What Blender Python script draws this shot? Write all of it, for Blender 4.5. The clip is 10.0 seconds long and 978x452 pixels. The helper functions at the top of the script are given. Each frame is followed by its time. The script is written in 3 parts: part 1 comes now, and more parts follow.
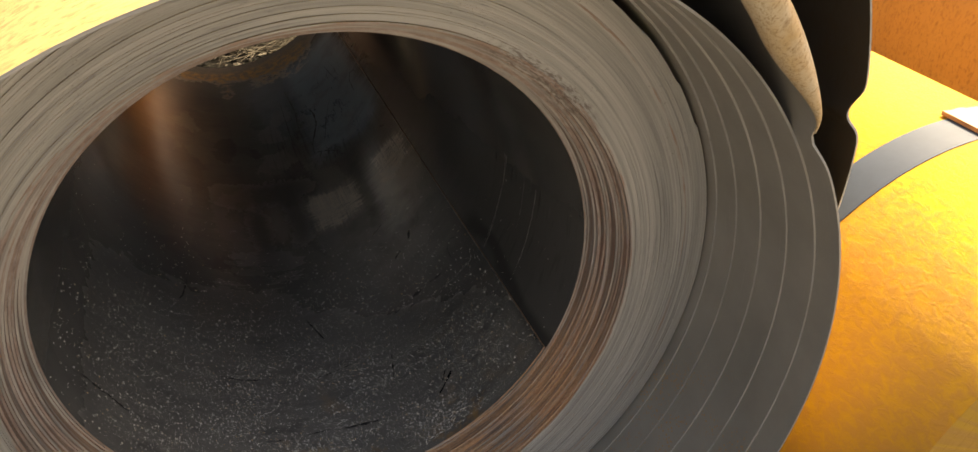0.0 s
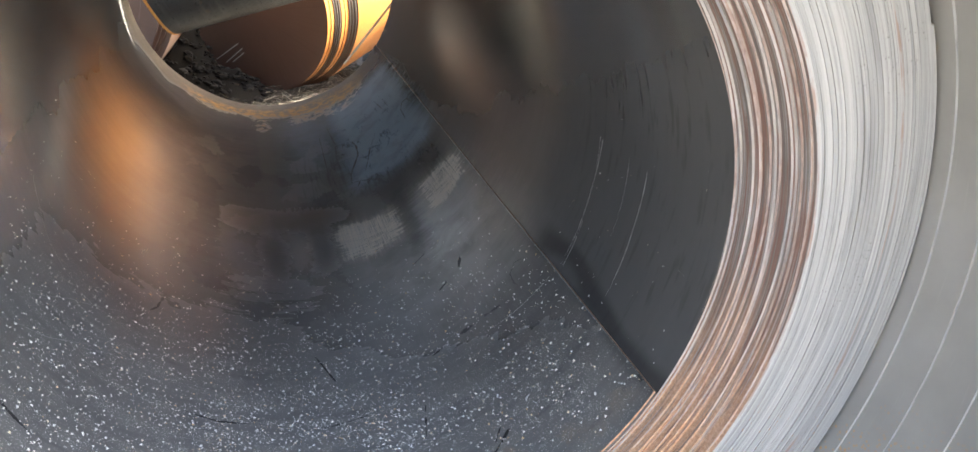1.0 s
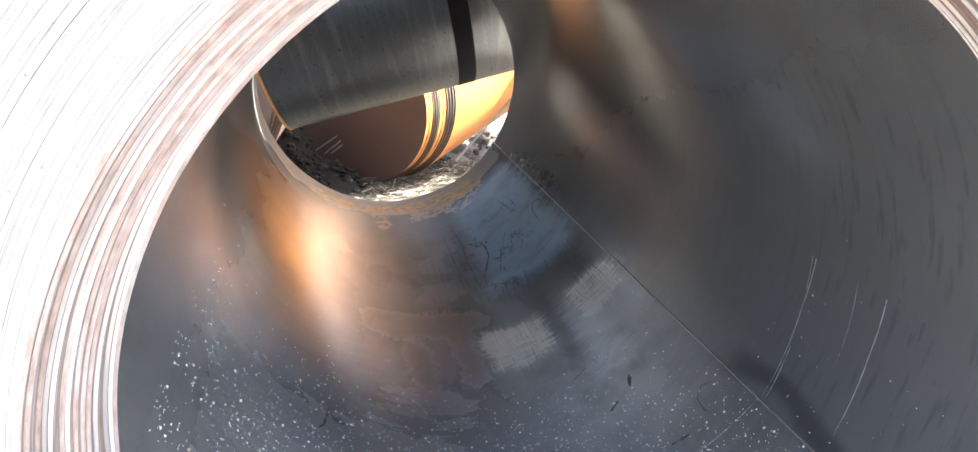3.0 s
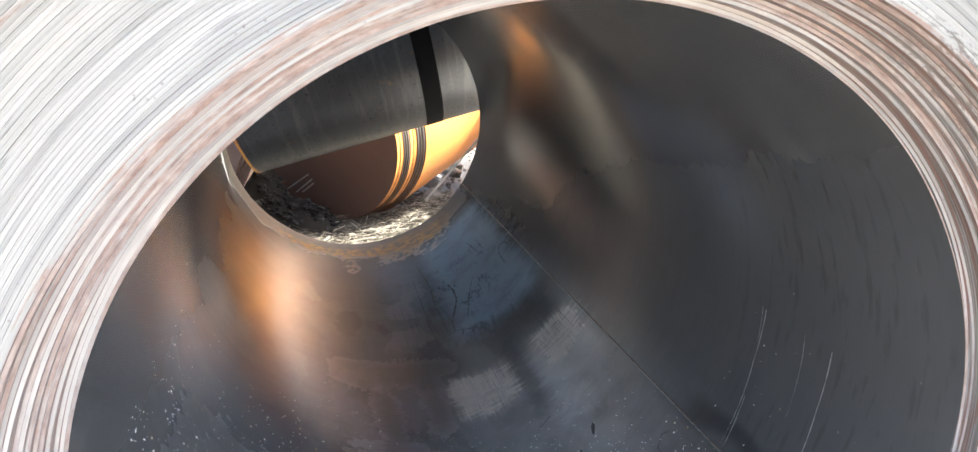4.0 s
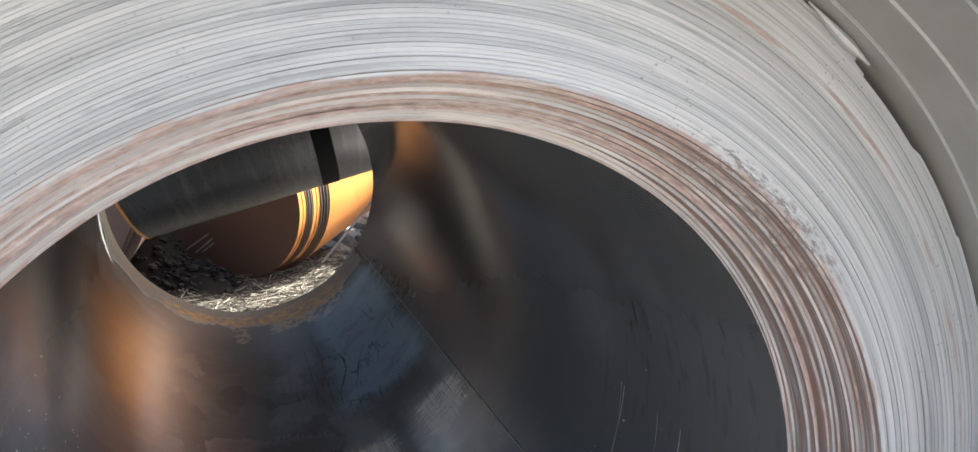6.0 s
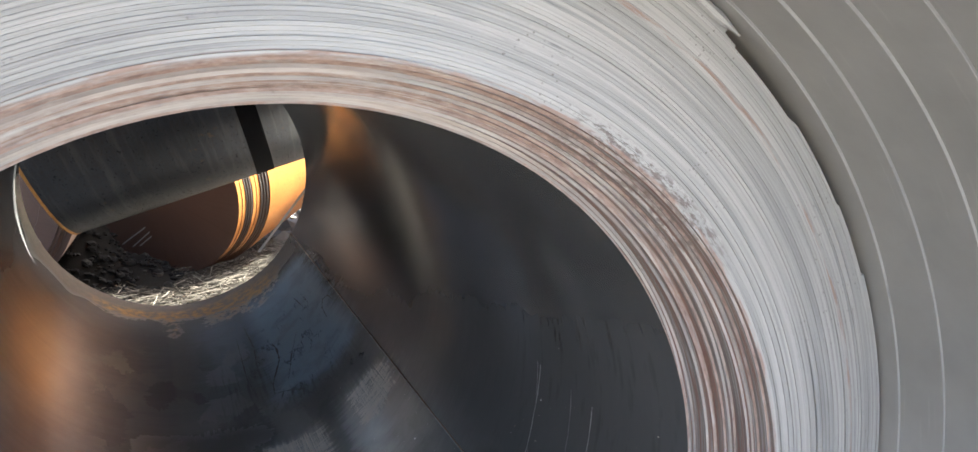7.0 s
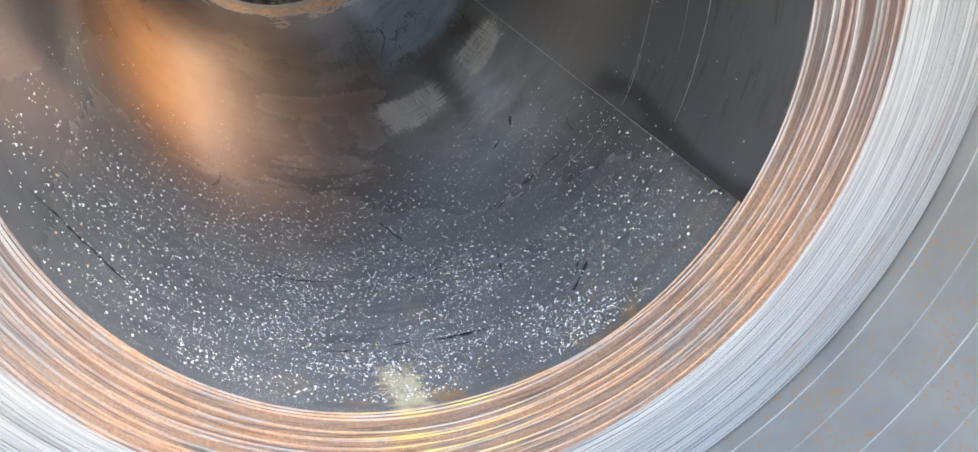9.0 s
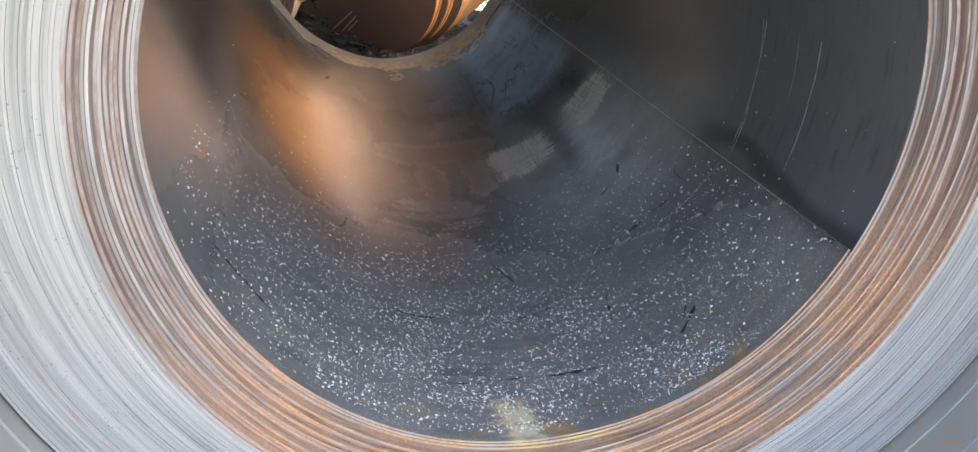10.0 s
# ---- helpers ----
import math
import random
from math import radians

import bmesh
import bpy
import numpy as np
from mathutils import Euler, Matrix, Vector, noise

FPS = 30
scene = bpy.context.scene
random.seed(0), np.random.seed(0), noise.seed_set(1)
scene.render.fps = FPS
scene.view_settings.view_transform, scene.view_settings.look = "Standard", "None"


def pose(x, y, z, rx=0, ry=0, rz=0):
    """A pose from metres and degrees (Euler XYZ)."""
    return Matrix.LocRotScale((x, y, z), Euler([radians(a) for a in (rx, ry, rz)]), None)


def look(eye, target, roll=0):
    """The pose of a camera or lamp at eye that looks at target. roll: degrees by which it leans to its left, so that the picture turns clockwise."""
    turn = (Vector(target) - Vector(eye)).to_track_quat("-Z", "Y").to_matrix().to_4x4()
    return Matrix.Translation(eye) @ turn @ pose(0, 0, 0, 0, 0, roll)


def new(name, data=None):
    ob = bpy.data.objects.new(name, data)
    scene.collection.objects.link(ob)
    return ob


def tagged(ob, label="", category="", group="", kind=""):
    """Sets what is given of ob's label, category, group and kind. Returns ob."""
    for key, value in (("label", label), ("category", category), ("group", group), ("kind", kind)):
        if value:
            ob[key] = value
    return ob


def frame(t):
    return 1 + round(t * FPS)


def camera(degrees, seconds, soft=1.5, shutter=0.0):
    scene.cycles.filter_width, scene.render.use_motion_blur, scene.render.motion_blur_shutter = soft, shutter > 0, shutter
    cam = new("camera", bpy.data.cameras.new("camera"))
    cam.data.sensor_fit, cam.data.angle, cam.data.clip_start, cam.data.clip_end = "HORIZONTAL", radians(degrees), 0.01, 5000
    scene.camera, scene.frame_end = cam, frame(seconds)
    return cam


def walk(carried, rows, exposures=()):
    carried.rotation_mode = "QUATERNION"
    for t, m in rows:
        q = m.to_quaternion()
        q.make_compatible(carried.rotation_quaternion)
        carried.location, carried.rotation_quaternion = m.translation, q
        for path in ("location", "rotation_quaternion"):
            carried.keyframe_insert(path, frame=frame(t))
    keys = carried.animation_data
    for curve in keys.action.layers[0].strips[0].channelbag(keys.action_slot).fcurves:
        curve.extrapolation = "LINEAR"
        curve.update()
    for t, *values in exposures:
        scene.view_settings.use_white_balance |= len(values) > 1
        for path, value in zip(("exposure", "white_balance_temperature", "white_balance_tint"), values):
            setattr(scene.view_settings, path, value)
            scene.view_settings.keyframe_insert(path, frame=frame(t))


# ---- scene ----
cam = camera(62.23, 10.0)
ROWS = [
    (0.00, -0.1723, -0.7281, 0.5507, 59.20, -6.90, -21.29),
    (0.50, -0.1305, -0.5974, 0.3785, 62.91, -7.02, -17.10),
    (1.00, -0.0998, -0.5260, 0.2511, 68.14, -9.15, -16.84),
    (1.50, -0.1511, -0.4499, 0.1812, 70.08, -10.14, -13.48),
    (2.00, -0.1868, -0.4163, 0.1759, 70.79, -10.49, -13.82),
    (2.50, -0.2205, -0.4202, 0.2109, 72.50, -9.89, -12.38),
    (3.00, -0.2281, -0.4297, 0.2430, 73.51, -8.89, -12.67),
    (4.50, -0.2079, -0.4401, 0.2944, 76.65, -7.80, -15.17),
    (5.00, -0.2072, -0.4402, 0.3051, 77.71, -7.70, -15.83),
    (5.50, -0.1838, -0.4442, 0.3283, 79.20, -7.83, -18.19),
    (7.00, -0.1049, -0.4608, 0.3390, 78.60, -6.18, -23.73),
    (7.50, -0.0929, -0.4580, 0.3071, 76.11, -6.17, -25.56),
    (8.00, -0.1120, -0.4803, 0.2743, 71.70, -4.77, -26.03),
    (8.50, -0.1064, -0.4927, 0.2015, 66.34, -4.25, -23.70),
    (9.00, -0.1558, -0.5352, 0.1678, 62.48, -4.55, -18.25),
    (9.50, -0.1668, -0.5556, 0.1685, 63.39, -3.25, -14.06),
    (10.00, -0.1875, -0.5720, 0.1839, 65.36, -2.58, -11.80),
]
EXPOSURES = [
    (0.0, 1.9, 10000, 9), (0.15, 1.93, 9000, 8), (0.3, 2.08, 7000, 4), (0.6, 3.6, 6600, 3), (1.0, 4.05, 7000, 5), (1.5, 4.55, 7300, 6), (2.0, 5.02, 7000, 6), (2.5, 4.9, 6650, 5),
    (3.2, 4.5, 6500, 5), (4.5, 3.95, 6450, 5), (5.5, 3.5, 6300, 5), (7.0, 3.5, 6350, 6), (7.5, 3.85, 6600, 6), (8.0, 4.18, 6800, 5), (8.5, 4.4, 7100, 3), (9.0, 4.3, 7000, 3), (9.5, 4.0, 6900, 4), (10.0, 3.82, 6750, 3),
]
walk(cam, [(t, pose(x, y, z, a, b, c)) for t, x, y, z, a, b, c in ROWS], EXPOSURES)

# ---- daylight: a high sun beside the coils ----
SUN_DIR = Vector((0.53, 0.29, 0.80)).normalized()
world = bpy.data.worlds.new("world")
scene.world = world
world.use_nodes = True
wn = world.node_tree
sky = wn.nodes.new("ShaderNodeTexSky")
sky.sky_type = "NISHITA"
sky.sun_disc = False
sky.air_density, sky.dust_density = 0.7, 6.0
sky.sun_elevation = math.asin(SUN_DIR.z)
sky.sun_rotation = math.atan2(SUN_DIR.x, SUN_DIR.y)
wn.links.new(sky.outputs[0], wn.nodes["Background"].inputs[0])
wn.nodes["Background"].inputs[1].default_value = 0.10
sun_data = bpy.data.lights.new("sun", "SUN")
sun_data.energy, sun_data.angle, sun_data.color = 4.0, radians(0.5), (1.0, 0.95, 0.86)
sun = new("sun", sun_data)
sun.matrix_world = look((SUN_DIR * 20), (0, 0, 0))

# ---- materials ----
GROUND_Z = -0.465
LOW_Z = -0.62  # the ground drops behind the coil
SEAM = -24.2  # where the inner wrap begins, degrees


class Mat:
    """A node material under construction."""

    def __init__(self, name, rough=0.5, metal=0.0, color=(0.5, 0.5, 0.5)):
        self.m = bpy.data.materials.new(name)
        self.m.use_nodes = True
        self.t = self.m.node_tree
        self.b = self.t.nodes["Principled BSDF"]
        self.b.inputs["Roughness"].default_value = rough
        self.b.inputs["Metallic"].default_value = metal
        self.b.inputs["Base Color"].default_value = (*color, 1)
        self.co = None

    def node(self, kind, **ins):
        n = self.t.nodes.new("ShaderNode" + kind)
        for k, v in ins.items():
            self.put(n.inputs[k.replace("_", " ")], v)
        return n

    def put(self, socket, v):
        if isinstance(v, bpy.types.NodeSocket):
            self.t.links.new(v, socket)
        elif isinstance(v, tuple) and len(v) == 3 and socket.type == "RGBA":
            socket.default_value = (*v, 1)
        else:
            socket.default_value = v

    def math(self, op, a, b=0.0, c=0.0):
        n = self.node("Math")
        n.operation = op
        for i, v in enumerate((a, b, c)):
            self.put(n.inputs[i], v)
        return n.outputs[0]

    def obj(self):
        if self.co is None:
            self.co = self.node("TexCoord").outputs["Object"]
        return self.co

    def polar(self):
        """angle (radians), radius, length along the coil, of a coil whose axis is its own y."""
        s = self.node("SeparateXYZ", Vector=self.obj())
        x, y, z = s.outputs
        r = self.math("SQRT", self.math("ADD", self.math("MULTIPLY", x, x), self.math("MULTIPLY", z, z)))
        return self.math("ARCTAN2", z, x), r, y

    def round(self, a, k, v, w=0.0):
        """Coordinates that run seamlessly round the coil: k times the unit circle, v across."""
        x = self.math("MULTIPLY", self.math("COSINE", a), k)
        z = self.math("MULTIPLY", self.math("SINE", a), k)
        return self.vec(self.math("ADD", x, w), v, z)

    def times(self, first, *rest):
        for f in rest:
            first = self.math("MULTIPLY", first, f)
        return first

    def most(self, first, *rest):
        for f in rest:
            first = self.math("MAXIMUM", first, f)
        return first

    def vec(self, x, y, z):
        n = self.node("CombineXYZ")
        for i, v in enumerate((x, y, z)):
            self.put(n.inputs[i], v)
        return n.outputs[0]

    def noise(self, v, scale, detail=4.0, rough=0.55, warp=0.0):
        n = self.node("TexNoise", Vector=v, Scale=scale, Detail=detail, Roughness=rough, Distortion=warp)
        return n.outputs["Fac"]

    def ramp(self, f, *stops):
        n = self.node("ValToRGB", Fac=f)
        e = n.color_ramp.elements
        while len(e) < len(stops):
            e.new(0.5)
        for el, (p, c) in zip(e, stops):
            el.position = p
            el.color = (*c, 1) if isinstance(c, tuple) else (c, c, c, 1)
        return n.outputs[0]

    def mix(self, f, a, b):
        n = self.node("Mix")
        n.data_type = "RGBA"
        self.put(n.inputs[0], f)
        self.put(n.inputs[6], a)
        self.put(n.inputs[7], b)
        return n.outputs[2]

    def box(self, v, lo, hi, soft):
        """1 inside lo..hi, soft at the ends."""
        a = self.node("MapRange", Value=v)
        a.interpolation_type = "SMOOTHSTEP"
        a.inputs[1].default_value, a.inputs[2].default_value = lo - soft, lo + soft
        b = self.node("MapRange", Value=v)
        b.interpolation_type = "SMOOTHSTEP"
        b.inputs[1].default_value, b.inputs[2].default_value = hi + soft, hi - soft
        return self.math("MULTIPLY", a.outputs[0], b.outputs[0])

    def bump(self, h, strength=0.3, dist=0.002):
        n = self.node("Bump", Height=h, Strength=strength, Distance=dist)
        self.put(self.b.inputs["Normal"], n.outputs[0])

    def set(self, **k):
        for key, v in k.items():
            self.put(self.b.inputs[key.replace("_", " ")], v)
        return self


def edge_steel():
    """Sheared strip edges: bare grey steel with ring streaks, rusted towards the bore and at the bottom."""
    m = Mat("strip_edge", 0.45, 0.35)
    a, r, _ = m.polar()
    rnd = m.node("ObjectInfo").outputs["Random"]
    shift = m.math("MULTIPLY", rnd, 41.0)
    tone = m.noise(m.round(a, 1.3, shift), 1.0, 3.0, 0.6)
    line = m.noise(m.round(a, 1.8, m.math("MULTIPLY", r, 1500.0)), 1.0, 3.0, 0.6)
    band = m.noise(m.round(a, 1.1, m.math("MULTIPLY", r, 75.0)), 1.0, 3.0, 0.55)
    blot = m.noise(m.round(a, 9.0, m.math("MULTIPLY", r, 170.0), shift), 1.0, 5.0, 0.65)
    dash = m.noise(m.round(a, 11.0, m.math("MULTIPLY", r, 420.0)), 1.0, 4.0, 0.6)
    grain = m.noise(m.round(a, 140.0, m.math("MULTIPLY", r, 1600.0)), 1.0, 3.0)
    fleck = m.noise(m.obj(), 420.0, 4.0, 0.7)
    v = m.math("ADD", m.math("MULTIPLY", tone, 0.42), m.math("ADD", m.math("MULTIPLY", line, 0.28), m.math("MULTIPLY", band, 0.3)))
    col = m.ramp(v, (0.36, (0.26, 0.262, 0.265)), (0.5, (0.43, 0.432, 0.43)), (0.63, (0.57, 0.568, 0.562)))
    # dark smudges drawn out along the laps
    smudge = m.times(m.ramp(dash, (0.58, 0.0), (0.68, 1.0)), m.ramp(m.noise(m.obj(), 9.0, 3.0), (0.46, 0.0), (0.6, 1.0)))
    col = m.mix(m.math("MULTIPLY", smudge, 0.6), col, (0.17, 0.172, 0.18))
    # pits and dirt dots
    dots = m.node("TexVoronoi", Vector=m.obj(), Scale=230.0).outputs["Distance"]
    pit = m.times(m.ramp(dots, (0.10, 1.0), (0.2, 0.0)), m.ramp(m.noise(m.obj(), 24.0, 4.0), (0.54, 0.0), (0.62, 1.0)))
    col = m.mix(m.math("MULTIPLY", pit, 0.6), col, (0.12, 0.10, 0.09))
    # rusted rings next to the bore: bare, brown and dark laps by turns, each patchy along its way
    zone = m.box(r, 0.2, 0.3345, 0.0012)
    high = m.box(a, radians(5), radians(150), 0.45)
    low = m.box(a, radians(-150), radians(-8), 0.35)
    pick = m.ramp(m.math("FRACT", m.math("MULTIPLY", rnd, 7.31)), (0.0, 1.0), (0.46, 1.0), (0.56, 0.25), (1.0, 0.1))
    tint = m.times(m.math("ADD", pick, m.math("MULTIPLY", high, 0.25)), m.ramp(blot, (0.34, 0.3), (0.56, 1.0)), m.ramp(line, (0.52, 1.0), (0.68, 0.35)))
    bare = m.times(m.ramp(m.noise(m.round(a, 2.2, m.math("MULTIPLY", rnd, 97.0)), 1.0, 3.0, 0.6), (0.46, 0.0), (0.56, 1.0)), zone)
    col = m.mix(m.math("MULTIPLY", bare, 0.7), col, (0.62, 0.60, 0.58))
    gap = m.math("MULTIPLY", zone, m.ramp(m.math("FRACT", m.math("MULTIPLY", rnd, 3.17)), (0.0, 0.45), (0.2, 0.4), (0.27, 0.0)))
    col = m.mix(gap, col, (0.12, 0.112, 0.108))
    rust = m.math("MINIMUM", m.math("MULTIPLY", zone, tint), 1.0)
    rcol = m.ramp(m.noise(m.round(a, 30.0, m.math("MULTIPLY", r, 300.0)), 1.0, 4.0, 0.65), (0.35, (0.20, 0.115, 0.09)), (0.55, (0.34, 0.22, 0.175)), (0.75, (0.46, 0.37, 0.33)))
    col = m.mix(m.math("MULTIPLY", rust, 0.8), col, rcol)
    orange = m.times(zone, low, m.ramp(m.noise(m.round(a, 5.0, m.math("MULTIPLY", r, 260.0)), 1.0, 5.0, 0.65), (0.44, 0.05), (0.54, 1.0)))
    ocol = m.ramp(fleck, (0.35, (0.44, 0.22, 0.10)), (0.55, (0.62, 0.36, 0.20)), (0.8, (0.74, 0.54, 0.36)))
    ocol = m.mix(m.times(m.box(a, radians(-101), radians(-76), 0.12), m.ramp(blot, (0.4, 0.3), (0.52, 1.0))), ocol, (0.80, 0.58, 0.13))
    col = m.mix(m.math("MULTIPLY", orange, 0.85), col, ocol)
    # bruised spot high on the side, and thin red rings further out
    bruise = m.times(m.box(a, radians(44), radians(68), 0.07), m.box(r, 0.322, 0.344, 0.003), m.ramp(m.noise(m.round(a, 34.0, m.math("MULTIPLY", r, 330.0)), 1.0, 4.0, 0.7), (0.48, 0.0), (0.56, 1.0)))
    col = m.mix(m.math("MULTIPLY", bruise, 0.8), col, (0.15, 0.12, 0.105))
    ring2 = m.most(m.box(r, 0.3345, 0.337, 0.0008), m.box(r, 0.405, 0.408, 0.0008))
    ring2 = m.math("MULTIPLY", ring2, m.ramp(blot, (0.46, 0.0), (0.58, 0.75)))
    col = m.mix(ring2, col, (0.34, 0.21, 0.16))
    rusty = m.most(orange, rust, bruise)
    m.set(Base_Color=col, Roughness=m.math("ADD", m.ramp(grain, (0.3, 0.44), (0.7, 0.58)), m.math("MULTIPLY", rusty, 0.25)),
          Metallic=m.math("SUBTRACT", 0.4, m.math("MULTIPLY", m.math("MINIMUM", rusty, 1.0), 0.38)))
    m.bump(m.math("ADD", grain, m.math("MULTIPLY", blot, 0.6)), 0.2, 0.0004)
    return m.m


def bore_steel():
    """Mill scale on the inside of the coil: dark blue-grey and half glossy, with worn, sooty and blue patches, dusty at the open end."""
    m = Mat("mill_scale", 0.3, 0.5)
    a, r, y = m.polar()
    cloud = m.noise(m.obj(), 5.0, 5.0, 0.6, 0.4)
    fine = m.noise(m.obj(), 60.0, 4.0, 0.65)
    mottle = m.noise(m.obj(), 17.0, 4.0, 0.6, 0.5)
    brush = m.noise(m.round(a, 2.0, m.math("MULTIPLY", y, 60.0)), 1.0, 4.0, 0.6)
    warp = m.math("MULTIPLY", m.math("SUBTRACT", m.noise(m.obj(), 7.0, 1.0), 0.5), 0.22)
    aw = m.math("ADD", a, warp)
    yw = m.math("ADD", y, m.math("MULTIPLY", m.math("SUBTRACT", m.noise(m.obj(), 9.0, 1.0), 0.5), 0.12))
    # worn borders wander and are drawn out along the brush lines
    wander = m.math("SUBTRACT", m.noise(m.obj(), 21.0, 3.0, 0.6), 0.5)
    ab = m.math("ADD", m.math("ADD", a, m.math("MULTIPLY", wander, 0.10)), m.math("MULTIPLY", m.math("SUBTRACT", m.noise(m.vec(m.math("MULTIPLY", a, 3.0), m.math("MULTIPLY", y, 170.0), 4.0), 1.0, 3.0), 0.5), 0.10))
    yb = m.math("ADD", m.math("ADD", y, m.math("MULTIPLY", m.math("SUBTRACT", m.noise(m.obj(), 19.0, 3.0, 0.6, 0.3), 0.5), 0.06)),
                m.math("MULTIPLY", m.math("SUBTRACT", m.noise(m.vec(m.math("MULTIPLY", a, 70.0), m.math("MULTIPLY", y, 5.0), 5.0), 1.0, 3.0), 0.5), 0.04))
    col = m.ramp(cloud, (0.3, (0.152, 0.154, 0.158)), (0.7, (0.23, 0.229, 0.226)))
    col = m.mix(m.math("MULTIPLY", m.ramp(brush, (0.42, 0.0), (0.66, 1.0)), 0.22), col, (0.12, 0.118, 0.116))
    rough = m.ramp(m.math("ADD", m.math("MULTIPLY", cloud, 0.75), m.math("MULTIPLY", brush, 0.25)), (0.36, 0.165), (0.62, 0.225))

    def patch(mask, c, weight):
        return m.mix(m.math("MULTIPLY", mask, weight), col, c)

    def area(a0, a1, y0, y1, sa=0.07, sy=0.03):
        return m.math("MULTIPLY", m.box(ab, radians(a0), radians(a1), sa * 1.4), m.box(yb, y0, y1, sy * 1.7))

    # the wall above the seam, drawn halfway to one grey
    start_grey = m.math("MULTIPLY", m.box(a, radians(SEAM), radians(200), 0.004), m.box(a, radians(-60), radians(45), 0.5))
    col = patch(start_grey, (0.212, 0.212, 0.21), 0.5)
    strokes = m.times(m.ramp(m.noise(m.round(a, 5.0, m.math("MULTIPLY", y, 95.0), 3.0), 1.0, 3.0), (0.56, 0.0), (0.66, 1.0)), m.box(yw, 0.0, 0.30, 0.16), m.box(a, radians(-22), radians(48), 0.3))
    col = patch(strokes, (0.08, 0.078, 0.076), 0.4)
    # worn lighter floor, broken into shards of scale of different ages
    floor_part = area(-84, -24.5, 0.28, 1.40, 0.2, 0.05)
    col = patch(floor_part, (0.39, 0.386, 0.378), 0.5)
    shard = m.node("TexVoronoi", Vector=m.vec(m.math("MULTIPLY", ab, 7.0), m.math("MULTIPLY", yb, 11.0), 0.0), Scale=1.0, Randomness=1.0)
    tone = m.node("SeparateColor", Color=shard.outputs["Color"])
    shards = area(-112, -27, 0.46, 1.2, 0.15, 0.08)
    col = patch(m.times(shards, m.ramp(tone.outputs[0], (0.58, 0.0), (0.64, 1.0))), (0.46, 0.44, 0.425), 0.45)
    col = patch(m.times(shards, m.ramp(tone.outputs[1], (0.62, 0.0), (0.68, 1.0))), (0.10, 0.097, 0.094), 0.5)
    # blue patches, with ragged black borders
    blue = m.times(m.most(area(-61, -26, 0.84, 1.37, 0.08, 0.03), m.math("MULTIPLY", area(-79, -58, 1.0, 1.37, 0.12, 0.05), 0.45)), m.ramp(mottle, (0.32, 0.7), (0.5, 1.0)))
    col = patch(blue, (0.46, 0.60, 0.74), 0.85)
    thread = m.math("ABSOLUTE", m.math("SUBTRACT", m.noise(m.vec(m.math("MULTIPLY", a, 7.0), m.math("MULTIPLY", y, 6.0), 2.0), 1.0, 5.0, 0.65), 0.5))
    thread = m.times(m.ramp(thread, (0.0, 1.0), (0.016, 0.0)), area(-66, -36, 0.80, 1.22, 0.1, 0.05), m.ramp(m.noise(m.obj(), 26.0, 2.0), (0.45, 0.0), (0.55, 1.0)))
    fray = m.times(m.ramp(m.noise(m.vec(m.math("MULTIPLY", a, 60.0), m.math("MULTIPLY", y, 9.0), 3.0), 1.0, 3.0), (0.50, 0.0), (0.62, 1.0)), m.most(area(-79, -60, 0.86, 1.06, 0.05, 0.04), area(-62, -47, 0.81, 0.87, 0.04, 0.015)))
    col = patch(m.most(thread, m.math("MULTIPLY", fray, 0.4)), (0.028, 0.027, 0.028), 0.85)
    hatch = m.math("MULTIPLY", m.math("ADD", m.noise(m.vec(m.math("MULTIPLY", a, 190.0), m.math("MULTIPLY", y, 14.0), 0.0), 1.0, 2.0),
                                      m.noise(m.vec(m.math("MULTIPLY", a, 9.0), m.math("MULTIPLY", y, 420.0), 0.0), 1.0, 2.0)), 0.5)
    # reddish rubbed squares with dark lanes between them
    ruddy = m.most(area(-107, -94, 0.55, 0.71, 0.04, 0.015), m.math("MULTIPLY", area(-87, -80, 0.585, 0.72, 0.03, 0.015), 0.9), m.math("MULTIPLY", area(-85, -77, 0.835, 0.89, 0.03, 0.012), 0.8), m.math("MULTIPLY", area(-73, -63, 0.86, 0.93, 0.05, 0.02), 0.6))
    # the last, wide area paints in the shade of the unlit floor
    lanes_and_shade = m.most(area(-104, -65, 0.735, 0.82, 0.08, 0.015), area(-94, -87.5, 0.56, 0.72, 0.03, 0.03), area(-80, -73, 0.56, 0.78, 0.03, 0.03), m.math("MULTIPLY", area(-125, -62, 0.40, 0.54, 0.3, 0.09), 0.5))
    col = patch(lanes_and_shade, (0.085, 0.08, 0.075), 0.6)
    col = patch(ruddy, (0.34, 0.285, 0.265), 0.5)
    # pale worn patches with a woven scratch pattern, and a smooth pale cloud between them
    worn = m.most(area(-71, -51, 0.59, 0.715, 0.04, 0.012), m.math("MULTIPLY", area(-43, -26, 0.605, 0.71, 0.04, 0.012), 0.8))
    worn = m.math("MULTIPLY", worn, m.ramp(hatch, (0.36, 0.35), (0.60, 1.0)))
    haze = m.times(m.most(area(-52, -35, 0.43, 0.70, 0.1, 0.05), m.math("MULTIPLY", area(-66, -28, 0.32, 0.68, 0.2, 0.07), 0.6)), m.ramp(mottle, (0.3, 0.6), (0.55, 1.0)))
    col = patch(haze, (0.76, 0.745, 0.725), 0.85)
    col = patch(worn, (0.92, 0.83, 0.71), 0.95)
